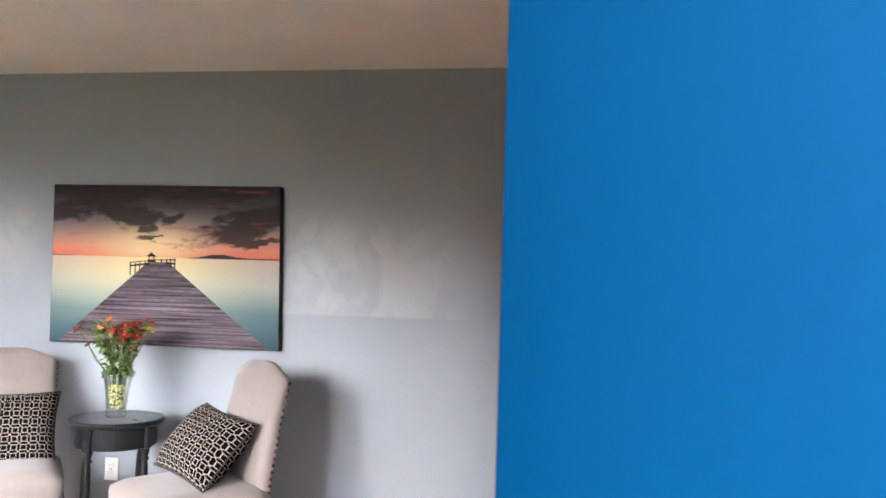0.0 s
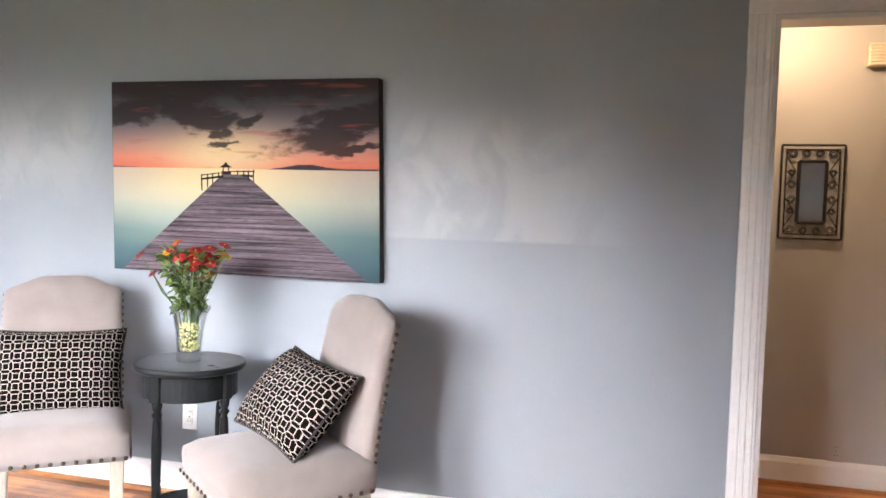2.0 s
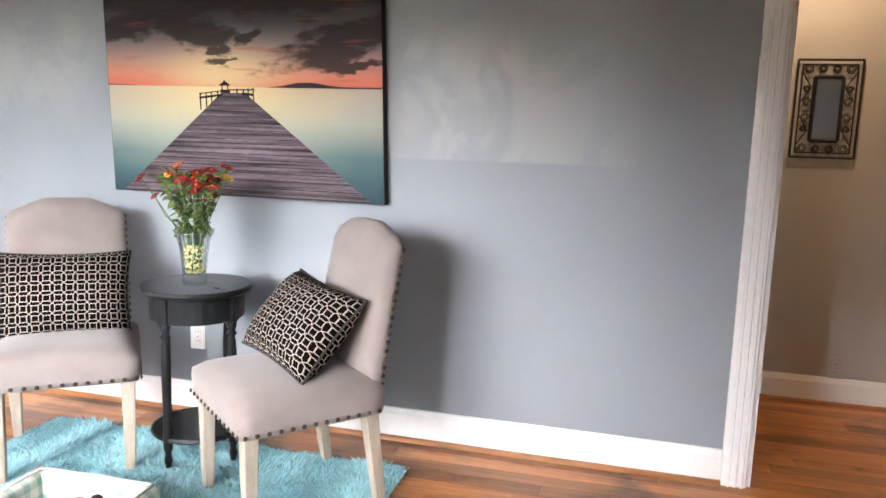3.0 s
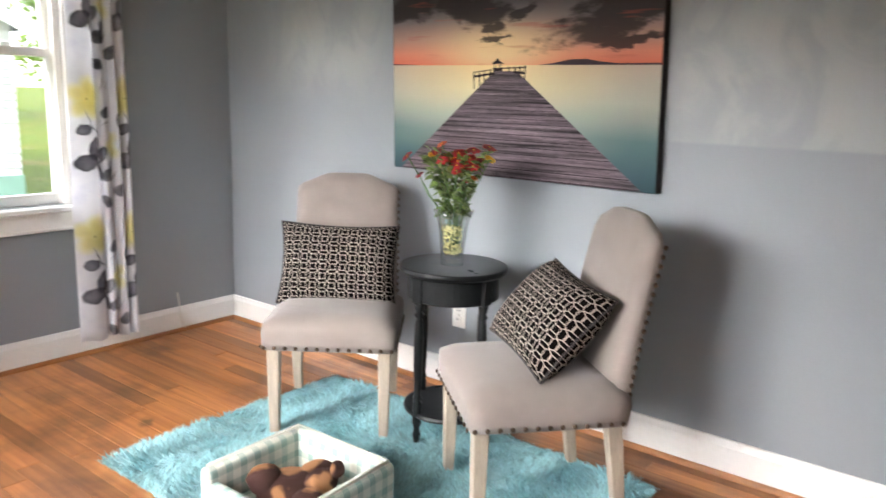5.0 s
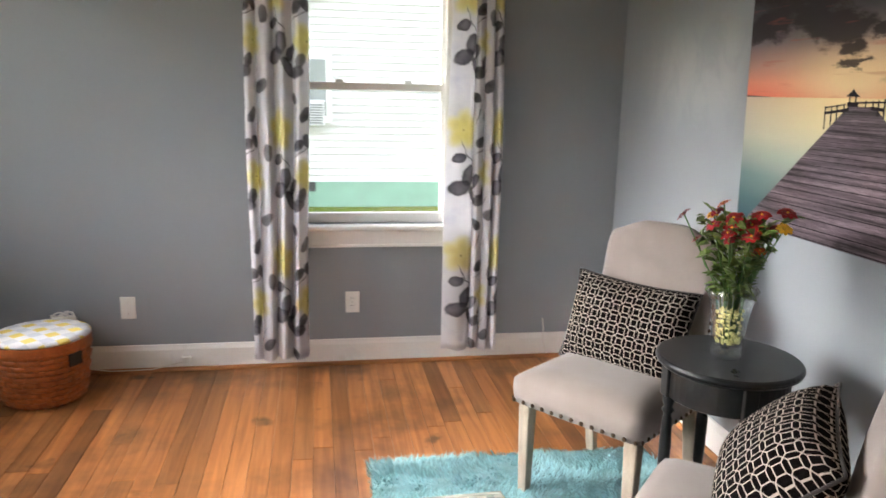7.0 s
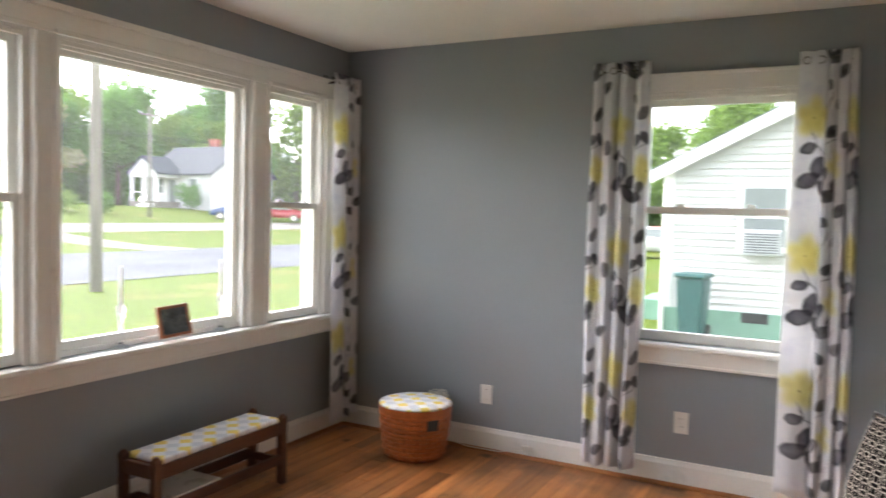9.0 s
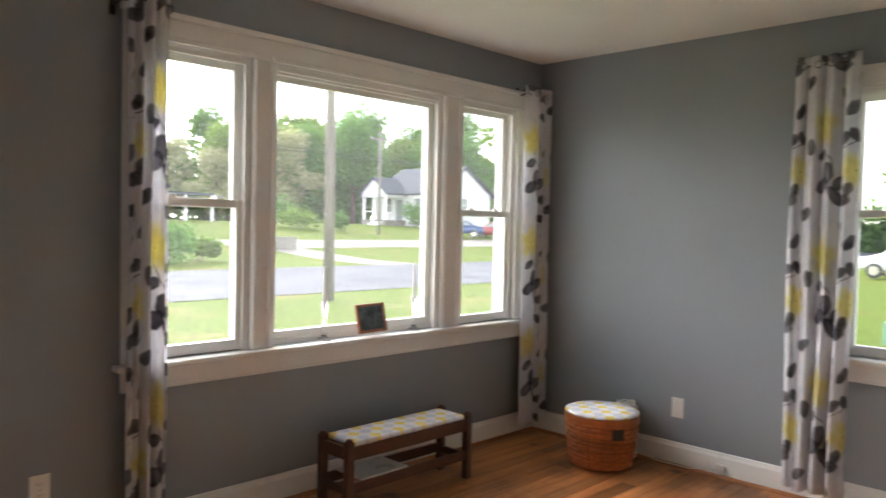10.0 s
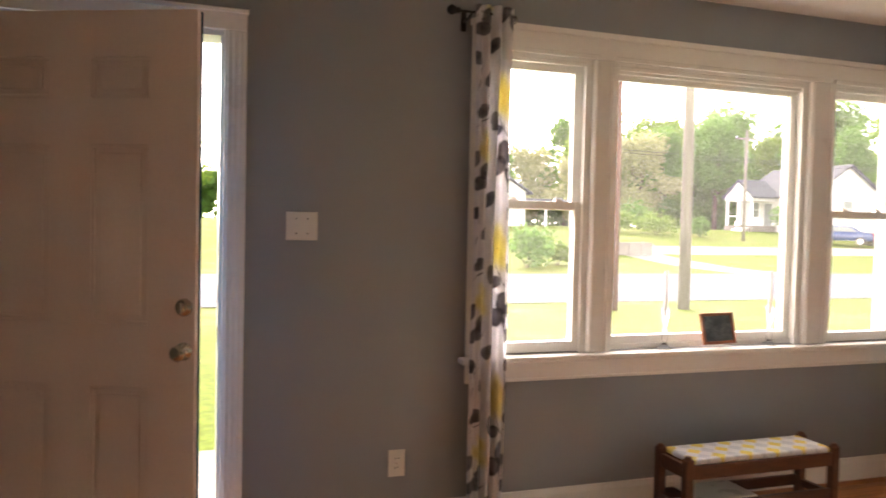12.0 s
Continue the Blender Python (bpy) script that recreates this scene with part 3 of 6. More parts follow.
    t.links.new(bp.outputs[0], b.inputs["Normal"])
    out = t.nodes["Material Output"]
    tr = add(t, "BsdfTranslucent")
    t.links.new(col, tr.inputs["Color"])
    ms = add(t, "MixShader", Fac=through_light)
    t.links.new(b.outputs[0], ms.inputs[1])
    t.links.new(tr.outputs[0], ms.inputs[2])
    t.links.new(ms.outputs[0], out.inputs["Surface"])
    return m


CLOTH = print_cloth("printed_cotton", 0.5)


def curtain(m, u0, u1, v0, v1, z0, z1, folds, flat, seed, start, label):
    """A gathered panel from (u0, u1) at the top to (v0, v1) at the hem; its first part, flat, hangs almost plain."""
    rnd = random.Random(seed)
    thing = empty("curtain", m, label=label, category="curtain", group="printed curtains")
    bm = bmesh.new()
    uvl = bm.loops.layers.uv.new("UVMap")
    nu, nz = 84, 40
    grid, ph = [], [rnd.uniform(0, 6) for _ in range(4)]
    for j in range(nz + 1):
        f = j / nz
        row = []
        for i in range(nu + 1):
            s = i / nu
            a, c = u0 + (v0 - u0) * f, u1 + (v1 - u1) * f
            w = min(max((s - flat + 0.06) / 0.16, 0), 1)
            w = w * w * (3 - 2 * w)
            amp = 0.024 + 0.01 * f
            g = (s - flat) / (1 - flat)
            wave = 2 * math.pi * folds * g + ph[0] + 0.6 * math.sin(2.5 * f + ph[1])
            y = -0.095 + w * amp * (math.sin(wave) + 0.25 * math.sin(2.3 * wave + ph[2])) - (1 - w) * (0.018 + 0.012 * math.sin(math.pi * s / max(flat, 0.1)) + 0.006 * math.sin(5 * f + ph[2]))
            x = a + (c - a) * s + w * 0.012 * math.cos(wave) + 0.005 * math.sin(7 * f + s * 4 + ph[3])
            row.append(bm.verts.new((x, y, z1 + (z0 - z1) * f + 0.008 * f * math.sin(4 * s * math.pi + ph[3]))))
        grid.append(row)
    run = [start]
    mid = grid[nz // 2]
    for p, q in zip(mid, mid[1:]):
        run.append(run[-1] + (q.co - p.co).length)
    for j in range(nz):
        for i in range(nu):
            fc = bm.faces.new((grid[j][i], grid[j][i + 1], grid[j + 1][i + 1], grid[j + 1][i]))
            for lp, (di, dj) in zip(fc.loops, ((0, 0), (1, 0), (1, 1), (0, 1))):
                lp[uvl].uv = (run[i + di], (z1 - z0) * (1 - (j + dj) / nz))
    tops = [grid[1][int((k + 0.5) / 4 * nu)].co.copy() for k in range(4)]
    cl = part("cloth", bm, CLOTH, thing, "white cotton printed with grey and yellow flowers", True)
    sol = cl.modifiers.new("thickness", "SOLIDIFY")
    sol.thickness = 0.0016
    for p in tops:
        gr = tube([(p.x + 0.017 * math.cos(k * math.pi / 8), p.y, z1 - 0.045 + 0.017 * math.sin(k * math.pi / 8)) for k in range(17)], 0.003, 6)
        part("grommet", gr, NICKEL, thing, "metal ring")
    return thing


curtain(AT_W, 2.145, 2.44, 2.15, 2.43, 0.075, 2.245, 3, 0.14, 1, 0.26, "white cotton curtain printed with grey and yellow flowers")
curtain(AT_W, 3.15, 3.40, 3.12, 3.425, 0.095, 2.235, 3, 0.46, 2, 0.0, "white cotton curtain printed with grey and yellow flowers near the corner")
curtain(AT_S, 3.562, 3.845, 3.57, 3.848, 0.095, 2.265, 2, 0.55, 3, 0.0, "white cotton curtain printed with grey and yellow flowers in the corner")
curtain(AT_S, 1.06, 1.245, 1.065, 1.235, 0.07, 2.275, 3, 0.15, 5, 0.22, "narrow gathered curtain printed with flowers beside the wide window")
for m, a, b, z in ((AT_W, 2.17, 2.42, 2.2), (AT_W, 3.16, 3.39, 2.19), (AT_S, 0.99, 1.24, 2.243), (AT_S, 3.565, 3.84, 2.235)):
    rod = empty("curtain_rod", m, label="black metal curtain rod with ball ends over a window", category="curtain rod")
    part("rod", tube([(a, -0.095, z), (b, -0.095, z)], 0.005, 10), BLACKIRON, rod)
    for u, k in ((a, -1), (b, 1)):
        fin = lathe([(0.01, 0), (0.015, 0.008), (0.01, 0.016), (0.018, 0.026), (0.022, 0.038), (0.014, 0.052), (0.003, 0.058)], 12)
        bmesh.ops.transform(fin, matrix=Matrix.Translation((u, -0.095, z)) @ pose(0, 0, 0, 0, 90 * k), verts=fin.verts)
        if u < 1:
            part("finial", fin, BLACKIRON, rod, smooth=True)
        br = tube([(u - 0.05 * k, -0.095, z - 0.01), (u - 0.05 * k, -0.05, z - 0.02), (u - 0.05 * k, 0.0, z - 0.02)], 0.006, 8)
        box(u - 0.05 * k - 0.012, -0.004, z - 0.06, u - 0.05 * k + 0.012, 0, z + 0.03, 0.001, br)
        part("bracket", br, BLACKIRON, rod)


# ---- wall plates ----
def wall_plate(m, u, z, wide, kind, label, paint=PLATE):
    """A cover plate centred at (u, z) on a wall: 'outlet', 'switch' or 'blank'."""
    th = empty({"outlet": "wall_outlet", "switch": "light_switch", "blank": "blank_plate"}[kind], m @ pose(u, 0, z), label=label, category={"outlet": "outlet", "switch": "light switch", "blank": "wall plate"}[kind], group="wall plates")
    part("cover_plate", box(-wide / 2, -0.006, -0.058, wide / 2, 0, 0.058, 0.003, seg=2), paint, th)
    if kind == "outlet":
        for dz in (-0.021, 0.021):
            f = part("receptacle", box(-0.017, -0.0085, dz - 0.014, 0.017, -0.0055, dz + 0.014, 0.003), paint, th)
            for du, hh in ((-0.0065, 0.0045), (0.0065, 0.0035)):
                part("slot", box(du - 0.0011, -0.0092, dz + 0.002 - hh, du + 0.0011, -0.008, dz + 0.002 + hh), DARK, f)
        part("screw", turned_at([(0.003, 0), (0.003, 0.001)], (0, -0.006, 0), 90, 8), NICKEL, th)
    elif kind == "switch":
        for du in (-0.023, 0.023):
            part("toggle", box(du - 0.005, -0.016, -0.012, du + 0.005, -0.005, 0.002, 0.002), PLATE, th)
            for dz in (-0.03, 0.03):
                part("screw", turned_at([(0.003, 0), (0.003, 0.001)], (du, -0.006, dz), 90, 8), NICKEL, th)
    else:
        for dz in (-0.03, 0.03):
            part("screw", turned_at([(0.003, 0), (0.003, 0.001)], (0, -0.006, dz), 90, 8), NICKEL, th)


wall_plate(AT_N, -2.198, 0.354, 0.074, "outlet", "white duplex outlet behind the small table")
wall_plate(AT_W, 2.66, 0.343, 0.074, "outlet", "white duplex outlet under the sash window")
wall_plate(AT_W, 1.523, 0.34, 0.074, "blank", "white blank plate on the grey wall")
wall_plate(AT_S, 0.36, 1.328, 0.128, "switch", "white double light switch beside the front door")
wall_plate(AT_S, 0.78, 0.317, 0.074, "outlet", "cream duplex outlet low on the wall")
wall_plate(pose(0, HALL, 0), 0.70, 0.19, 0.074, "outlet", "painted-over outlet low on the hall wall", HALLPAINT)

th = empty("thermostat", AT_E @ pose(-3.86, 0, 1.45), label="small white wall thermostat with a grey display", category="thermostat")
part("back_plate", box(-0.045, -0.008, -0.05, 0.045, 0, 0.05, 0.003), PLATE, th)
part("body", box(-0.04, -0.028, -0.045, 0.04, -0.008, 0.045, 0.006), PLATE, th)
part("display", box(-0.028, -0.0295, 0.0, 0.012, -0.0275, 0.03), surface("display_grey", (0.12, 0.13, 0.12), 0.2), th)
part("button", box(0.018, -0.031, 0.004, 0.03, -0.0275, 0.026, 0.001), PLATE, th)
ch = empty("door_chime", pose(0.80, HALL, 2.125), label="cream slatted door chime box high on the hall wall", category="door chime")
part("body", box(-0.062, -0.05, -0.055, 0.062, 0, 0.055, 0.006), surface("chime_cream", (0.62, 0.52, 0.38), 0.5), ch)
for k in range(7):
    part("slat", box(-0.058, -0.056, -0.05 + k * 0.0155, 0.058, -0.0495, -0.041 + k * 0.0155, 0.002), surface("chime_slat", (0.66, 0.56, 0.42), 0.5) if k == 0 else bpy.data.materials["chime_slat"], ch)
part("wire_moulding", box(0.878, HALL - 0.012, 2.158, 1.12, HALL, 2.17, 0.002), HALLPAINT, kind="structure", label="thin painted wire moulding")


# ---- chairs ----
LINEN = fabric("beige_linen", (0.25, 0.21, 0.188), 700, 0.09)
ASH = surface("whitewashed_wood", (0.38, 0.32, 0.25), 0.6, 0.18, 5, 0.25, 60, stretch=(8, 8, 1))


def chair(m, label):
    """A padded dining chair: front towards -y, legs 0.47 apart."""
    thing = empty("dining_chair", m, label=label, category="chair", group="upholstered chairs")
    w, d = 0.24, 0.235
    bm = bmesh.new()
    n = 10
    top = []
    for j in range(n + 1):
        rt = []
        for i in range(n + 1):
            a, c = -1 + 2 * i / n, -1 + 2 * j / n
            crown = 0.018 * (1 - a * a) * (1 - c * c)
            drop = 0.03 * max(0, (max(abs(a), abs(c)) - 0.75) / 0.25) ** 2
            pinch = 1 - 0.03 * (abs(a) ** 8) * (abs(c) ** 8)
            rt.append(bm.verts.new((a * (w + 0.018) * pinch, c * (d + 0.018) * pinch, 0.475 + crown - drop)))
        top.append(rt)
    loop = [top[0][i] for i in range(n)] + [top[j][n] for j in range(n)] + [top[n][i] for i in range(n, 0, -1)] + [top[j][0] for j in range(n, 0, -1)]
    for j in range(n):
        for i in range(n):
            bm.faces.new((top[j][i], top[j][i + 1], top[j + 1][i + 1], top[j + 1][i]))
    prev = loop
    for z, k in ((0.42, 1.012), (0.385, 1.004), (0.352, 0.985)):
        cur = [bm.verts.new((v.co.x * k, v.co.y * k, z)) for v in loop]
        for q in range(len(loop)):
            bm.faces.new((prev[q], cur[q], cur[(q + 1) % len(cur)], prev[(q + 1) % len(prev)]))
        prev = cur
    bm.faces.new(prev)
    part("seat", bm, LINEN, thing, "padded beige linen seat", True)
    # back: an arched top, thicker at the seat, leaning
    bm = bmesh.new()
    nu, nv = 16, 14
    sides = []
    for face in (0, 1):
        g = []
        for j in range(nv + 1):
            f = j / nv
            row = []
            for i in range(nu + 1):
                a = -1 + 2 * i / nu
                ramp_ = min(max((0.96 - abs(a)) / 0.66, 0), 1)
                arch = 0.046 * ramp_ * ramp_ * (3 - 2 * ramp_) - 0.016 * max(0, (abs(a) - 0.88) / 0.12) ** 2
                z = 0.40 + (0.53 + arch) * f
                lean = 0.085 * f ** 1.25
                half = 0.037 - 0.006 * f
                edge = max(0, (abs(a) - 0.86) / 0.14) ** 2 * 0.014 + max(0, (f - 0.93) / 0.07) ** 2 * 0.014
                puff = 0.012 * (1 - a * a) * math.sin(math.pi * min(f * 1.05, 1)) if face == 0 else 0
                y = d - 0.005 + lean + (-(half - edge) - puff if face == 0 else half - edge)
                row.append(bm.verts.new((a * (0.226 - 0.008 * f), y, z)))
            g.append(row)
        sides.append(g)
        for j in range(nv):
            for i in range(nu):
                bm.faces.new((g[j][i], g[j][i + 1], g[j + 1][i + 1], g[j + 1][i]))
    f, b = sides
    rim_f = [f[j][0] for j in range(nv)] + [f[nv][i] for i in range(nu)] + [f[j][nu] for j in range(nv, 0, -1)] + [f[0][i] for i in range(nu, 0, -1)]
    rim_b = [b[j][0] for j in range(nv)] + [b[nv][i] for i in range(nu)] + [b[j][nu] for j in range(nv, 0, -1)] + [b[0][i] for i in range(nu, 0, -1)]
    for q in range(len(rim_f)):
        bm.faces.new((rim_f[q], rim_f[(q + 1) % len(rim_f)], rim_b[(q + 1) % len(rim_b)], rim_b[q]))
    part("backrest", bm, LINEN, thing, "arched beige linen back", True)
    for sx in (-1, 1):
        for sy in (-1, 1):
            bm = bmesh.new()
            foot, head_ = 0.018, 0.025
            cx, cy = sx * (w - 0.027), sy * (d - 0.027)
            dy = 0.05 if sy > 0 else 0.0
            lo = [bm.verts.new((cx + x * foot, cy + dy + y * foot, 0)) for x, y in ((-1, -1), (1, -1), (1, 1), (-1, 1))]
            hi = [bm.verts.new((cx + x * head_, cy + y * head_, 0.36)) for x, y in ((-1, -1), (1, -1), (1, 1), (-1, 1))]
            for q in range(4):
                bm.faces.new((lo[q], lo[(q + 1) % 4], hi[(q + 1) % 4], hi[q]))
            bm.faces.new(lo[::-1])
            bm.faces.new(hi)
            bmesh.ops.bevel(bm, geom=bm.edges[:], offset=0.004, segments=1, affect="EDGES")
            part("leg", bm, ASH, thing, "whitewashed wooden leg")
    nail = lathe([(0.0085, 0), (0.0078, 0.003), (0.005, 0.0055), (0.0015, 0.0065)], 8)
    me = finish(nail, BRONZE, True)

    def stud(x, y, z, rx, rz):
        ob = new("nailhead", me)
        ob.parent = thing
        ob.matrix_basis = pose(x, y, z, rx, 0, rz)

    for k in range(13):
        stud(-0.242 + 0.484 * k / 12, -0.2525, 0.363, 90, 0)
        stud(0.2565, -0.235 + 0.46 * k / 12, 0.363, 90, 90)
        stud(-0.2565, -0.235 + 0.46 * k / 12, 0.363, 90, -90)
    for k in range(18):
        f = (k + 0.5) / 18
        for sx in (-1, 1):
            stud(sx * (0.2265 - 0.008 * f), d + 0.014 + 0.085 * f ** 1.25, 0.40 + 0.51 * f, 90, 90 * sx)
    return thing


FLOOR_RUG = 0.022
CHAIR_1, CHAIR_2 = (-2.392, 3.52, 37.5), (-1.445, 3.46, -41)
chair(pose(CHAIR_1[0], CHAIR_1[1], 0.012, 0, 0, CHAIR_1[2]), "beige linen dining chair with nailhead trim facing the room")
chair(pose(CHAIR_2[0], CHAIR_2[1], 0.012, 0, 0, CHAIR_2[2]), "beige linen dining chair with nailhead trim beside the round table")

# ---- patterned cushions ----
LATTICE, t, b = nodes_of("lattice_cloth")
uv = add(t, "UVMap").outputs[0]
sp = add(t, "SeparateXYZ")
t.links.new(uv, sp.inputs[0])
CELL_U, CELL_V = 0.0395, 0.0385


def band(t, x, half):
    return math_node(t, "LESS_THAN", math_node(t, "ABSOLUTE", x), half)


def centred(t, x, period, shift=0.0):
    return math_node(t, "SUBTRACT", math_node(t, "FRACT", math_node(t, "ADD", math_node(t, "DIVIDE", x, period), 100.5 + shift)), 0.5)


# outlined squares joined corner to corner by short diagonals
fu, fv = centred(t, sp.outputs[0], CELL_U), centred(t, sp.outputs[1], CELL_V)
au, av = math_node(t, "ABSOLUTE", fu), math_node(t, "ABSOLUTE", fv)
ring = math_node(t, "MAXIMUM", au, av)
line1 = band(t, math_node(t, "SUBTRACT", ring, 0.30), 0.032)
line2 = math_node(t, "MULTIPLY", math_node(t, "GREATER_THAN", ring, 0.3), band(t, math_node(t, "SUBTRACT", au, av), 0.04))
line3 = math_node(t, "GREATER_THAN", math_node(t, "ADD", au, av), 0.94)
lines = math_node(t, "MINIMUM", math_node(t, "ADD", math_node(t, "ADD", line1, line2), line3), 1.0)
nz = add(t, "TexNoise", Scale=700.0, Detail=2.0)
t.links.new(uv, nz.inputs["Vector"])
t.links.new(mix(t, lines, (0.006, 0.0045, 0.0045), (0.46, 0.40, 0.34)), b.inputs["Base Color"])
b.inputs["Roughness"].default_value = 0.9
b.inputs["Specular IOR Level"].default_value = 0.04
bp = add(t, "Bump", Strength=0.5, Distance=0.002)
t.links.new(math_node(t, "ADD", lines, math_node(t, "MULTIPLY", nz.outputs["Fac"], 0.5)), bp.inputs["Height"])
t.links.new(bp.outputs[0], b.inputs["Normal"])


def cushion(m, w, h, label, seed):
    """A stuffed cushion standing in its own x-z plane, with a corded seam."""
    thing = empty("throw_pillow", m, label=label, category="pillow", group="patterned pillows")
    bm = bmesh.new()
    uvl = bm.loops.layers.uv.new("UVMap")
    nu, nv = 22, 16
    rnd = random.Random(seed)
    ph = [rnd.uniform(0, 6) for _ in range(6)]
    edge_pts = []
    grids = []
    for s in (-1, 1):
        g = []
        for j in range(nv + 1):
            row = []
            for i in range(nu + 1):
                a, c = -1 + 2 * i / nu, -1 + 2 * j / nv
                thick = 0.098 * (max(0, 1 - abs(a) ** 2.6) * max(0, 1 - abs(c) ** 2.6)) ** 0.5
                pull = 1 - 0.085 * (1 - a * a) * abs(c) ** 3
                pull2 = 1 - 0.075 * (1 - c * c) * abs(a) ** 3
                dent = 0.006 * math.sin(4 * a + ph[0]) * math.sin(3 * c + ph[1]) * (1 - a * a) * (1 - c * c)
                row.append(bm.verts.new((a * w / 2 * pull2, s * (thick + dent), c * h / 2 * pull)))
            g.append(row)
        grids.append(g)
        for j in range(nv):
            for i in range(nu):
                fc = bm.faces.new((g[j][i], g[j][i + 1], g[j + 1][i + 1], g[j + 1][i]))
                for lp, (di, dj) in zip(fc.loops, ((0, 0), (1, 0), (1, 1), (0, 1))):
                    lp[uvl].uv = ((i + di) / nu * w, (j + dj) / nv * h)
    g = grids[0]
    rim = [g[0][i].co.copy() for i in range(nu)] + [g[j][nu].co.copy() for j in range(nv)] + [g[nv][i].co.copy() for i in range(nu, 0, -1)] + [g[j][0].co.copy() for j in range(nv, 0, -1)]
    bmesh.ops.remove_doubles(bm, verts=bm.verts, dist=0.0005)
    part("cover", bm, LATTICE, thing, "black cloth woven with a cream lattice", True)
    rim.append(rim[0])
    part("piping", tube(rim, 0.0045, 6), fabric("pillow_cord", (0.03, 0.024, 0.022), 400) if seed == 1 else bpy.data.materials["pillow_cord"], thing, smooth=True)
    return thing


cushion(pose(CHAIR_1[0], CHAIR_1[1], 0, 0, 0, CHAIR_1[2]) @ pose(-0.012, 0.105, 0.625, -18, 1, 0), 0.495, 0.345, "oblong black pillow with cream lattice on a chair", 1)
cushion(pose(CHAIR_2[0], CHAIR_2[1], 0, 0, 0, CHAIR_2[2]) @ pose(-0.015, 0.065, 0.635, -42, 5, 6), 0.435, 0.34, "tilted black pillow with cream lattice on a chair", 2)

# ---- round side table ----
BLACKPAINT = surface("charcoal_paint", (0.012, 0.013, 0.0135), 0.3, 0.2, 6, 0.06, 90, spec=0.22)
TABLE = (-1.93, 3.685)
tb = empty("side_table", pose(*TABLE, 0.0), label="round charcoal painted side table with turned legs and a lower shelf", category="table")
part("tabletop", lathe([(0.185, 0.672), (0.199, 0.673), (0.207, 0.680), (0.21, 0.689), (0.207, 0.697), (0.202, 0.7)], 56), BLACKPAINT, tb, smooth=False)
part("apron", lathe([(0.171, 0.575), (0.177, 0.579), (0.177, 0.672)], 48), BLACKPAINT, tb)
for k in range(4):
    a = radians(-100 + 90 * k)
    c = (0.167 * math.cos(a), 0.167 * math.sin(a))
    leg = part("leg", lathe([(0.011, 0.02), (0.016, 0.05), (0.011, 0.075), (0.018, 0.1), (0.018, 0.18), (0.013, 0.19), (0.019, 0.2), (0.013, 0.212), (0.017, 0.3), (0.0185, 0.42), (0.015, 0.5), (0.011, 0.515), (0.02, 0.528), (0.012, 0.54), (0.017, 0.55), (0.02, 0.575)], 14, c), BLACKPAINT, tb, smooth=True)
    part("leg_block", box(c[0] - 0.021, c[1] - 0.021, 0.575, c[0] + 0.021, c[1] + 0.021, 0.673, 0.003), BLACKPAINT, leg)
part("shelf", lathe([(0.165, 0.118), (0.178, 0.122), (0.182, 0.13), (0.178, 0.139), (0.17, 0.141)], 44), BLACKPAINT, tb)

# ---- vase and flowers ----
VASE = (-1.932, 3.675, 0.702)
VASEGLASS = thin_glass("vase_glass")
vs = empty("flower_vase", pose(*VASE), label="cut glass vase of red and yellow flowers", category="vase")
prof = [(0.036, 0.0), (0.038, 0.012), (0.037, 0.03), (0.04, 0.07), (0.045, 0.12), (0.053, 0.165), (0.064, 0.19), (0.061, 0.191), (0.05, 0.165), (0.041, 0.12), (0.036, 0.07), (0.033, 0.035), (0.005, 0.032)]
bm = lathe([(r * 1.2, z * 1.08) for r, z in prof], 40)
for v in bm.verts:
    r = math.hypot(v.co.x, v.co.y)
    if r > 0.041 and 0.03 < v.co.z < 0.15:
        a = math.atan2(v.co.y, v.co.x)
        k = 1 + 0.035 * math.cos(10 * a + 60 * v.co.z) * math.cos(10 * a - 60 * v.co.z)
        v.co.x, v.co.y = v.co.x * k, v.co.y * k
    if v.co.z > 0.195:
        v.co.z += 0.006 * math.cos(8 * math.atan2(v.co.y, v.co.x))
part("vase", bm, VASEGLASS, vs, "cut glass with a flared scalloped rim", True)
rnd = random.Random(4)
bead = bmesh.new()
for k in range(190):
    a, r, z = rnd.uniform(0, 6.28), 0.036 * math.sqrt(rnd.random()), rnd.uniform(0.04, 0.145)
    bmesh.ops.create_icosphere(bead, subdivisions=1, radius=rnd.uniform(0.0045, 0.007), matrix=Matrix.Translation((r * math.cos(a), r * math.sin(a), z)))
part("glass_beads", bead, surface("yellow_beads", (0.85, 0.80, 0.36), 0.12, 0.25, 60, 0.02), vs, "pale yellow glass beads", True, kind="stuff")
STEM = surface("stem_green", (0.045, 0.11, 0.02), 0.5, 0.3, 40, 0.1)
LEAFM = surface("leaf_green", (0.085, 0.135, 0.022), 0.45, 0.45, 25, 0.15, random_tint=0.35)
REDP = surface("red_petal", (0.27, 0.005, 0.010), 0.5, 0.4, 30, 0.1, random_tint=0.25)
YELP = surface("yellow_petal", (0.75, 0.42, 0.02), 0.5, 0.2, 30, 0.1)
ORAP = surface("orange_petal", (0.6, 0.10, 0.012), 0.5, 0.3, 30, 0.1)


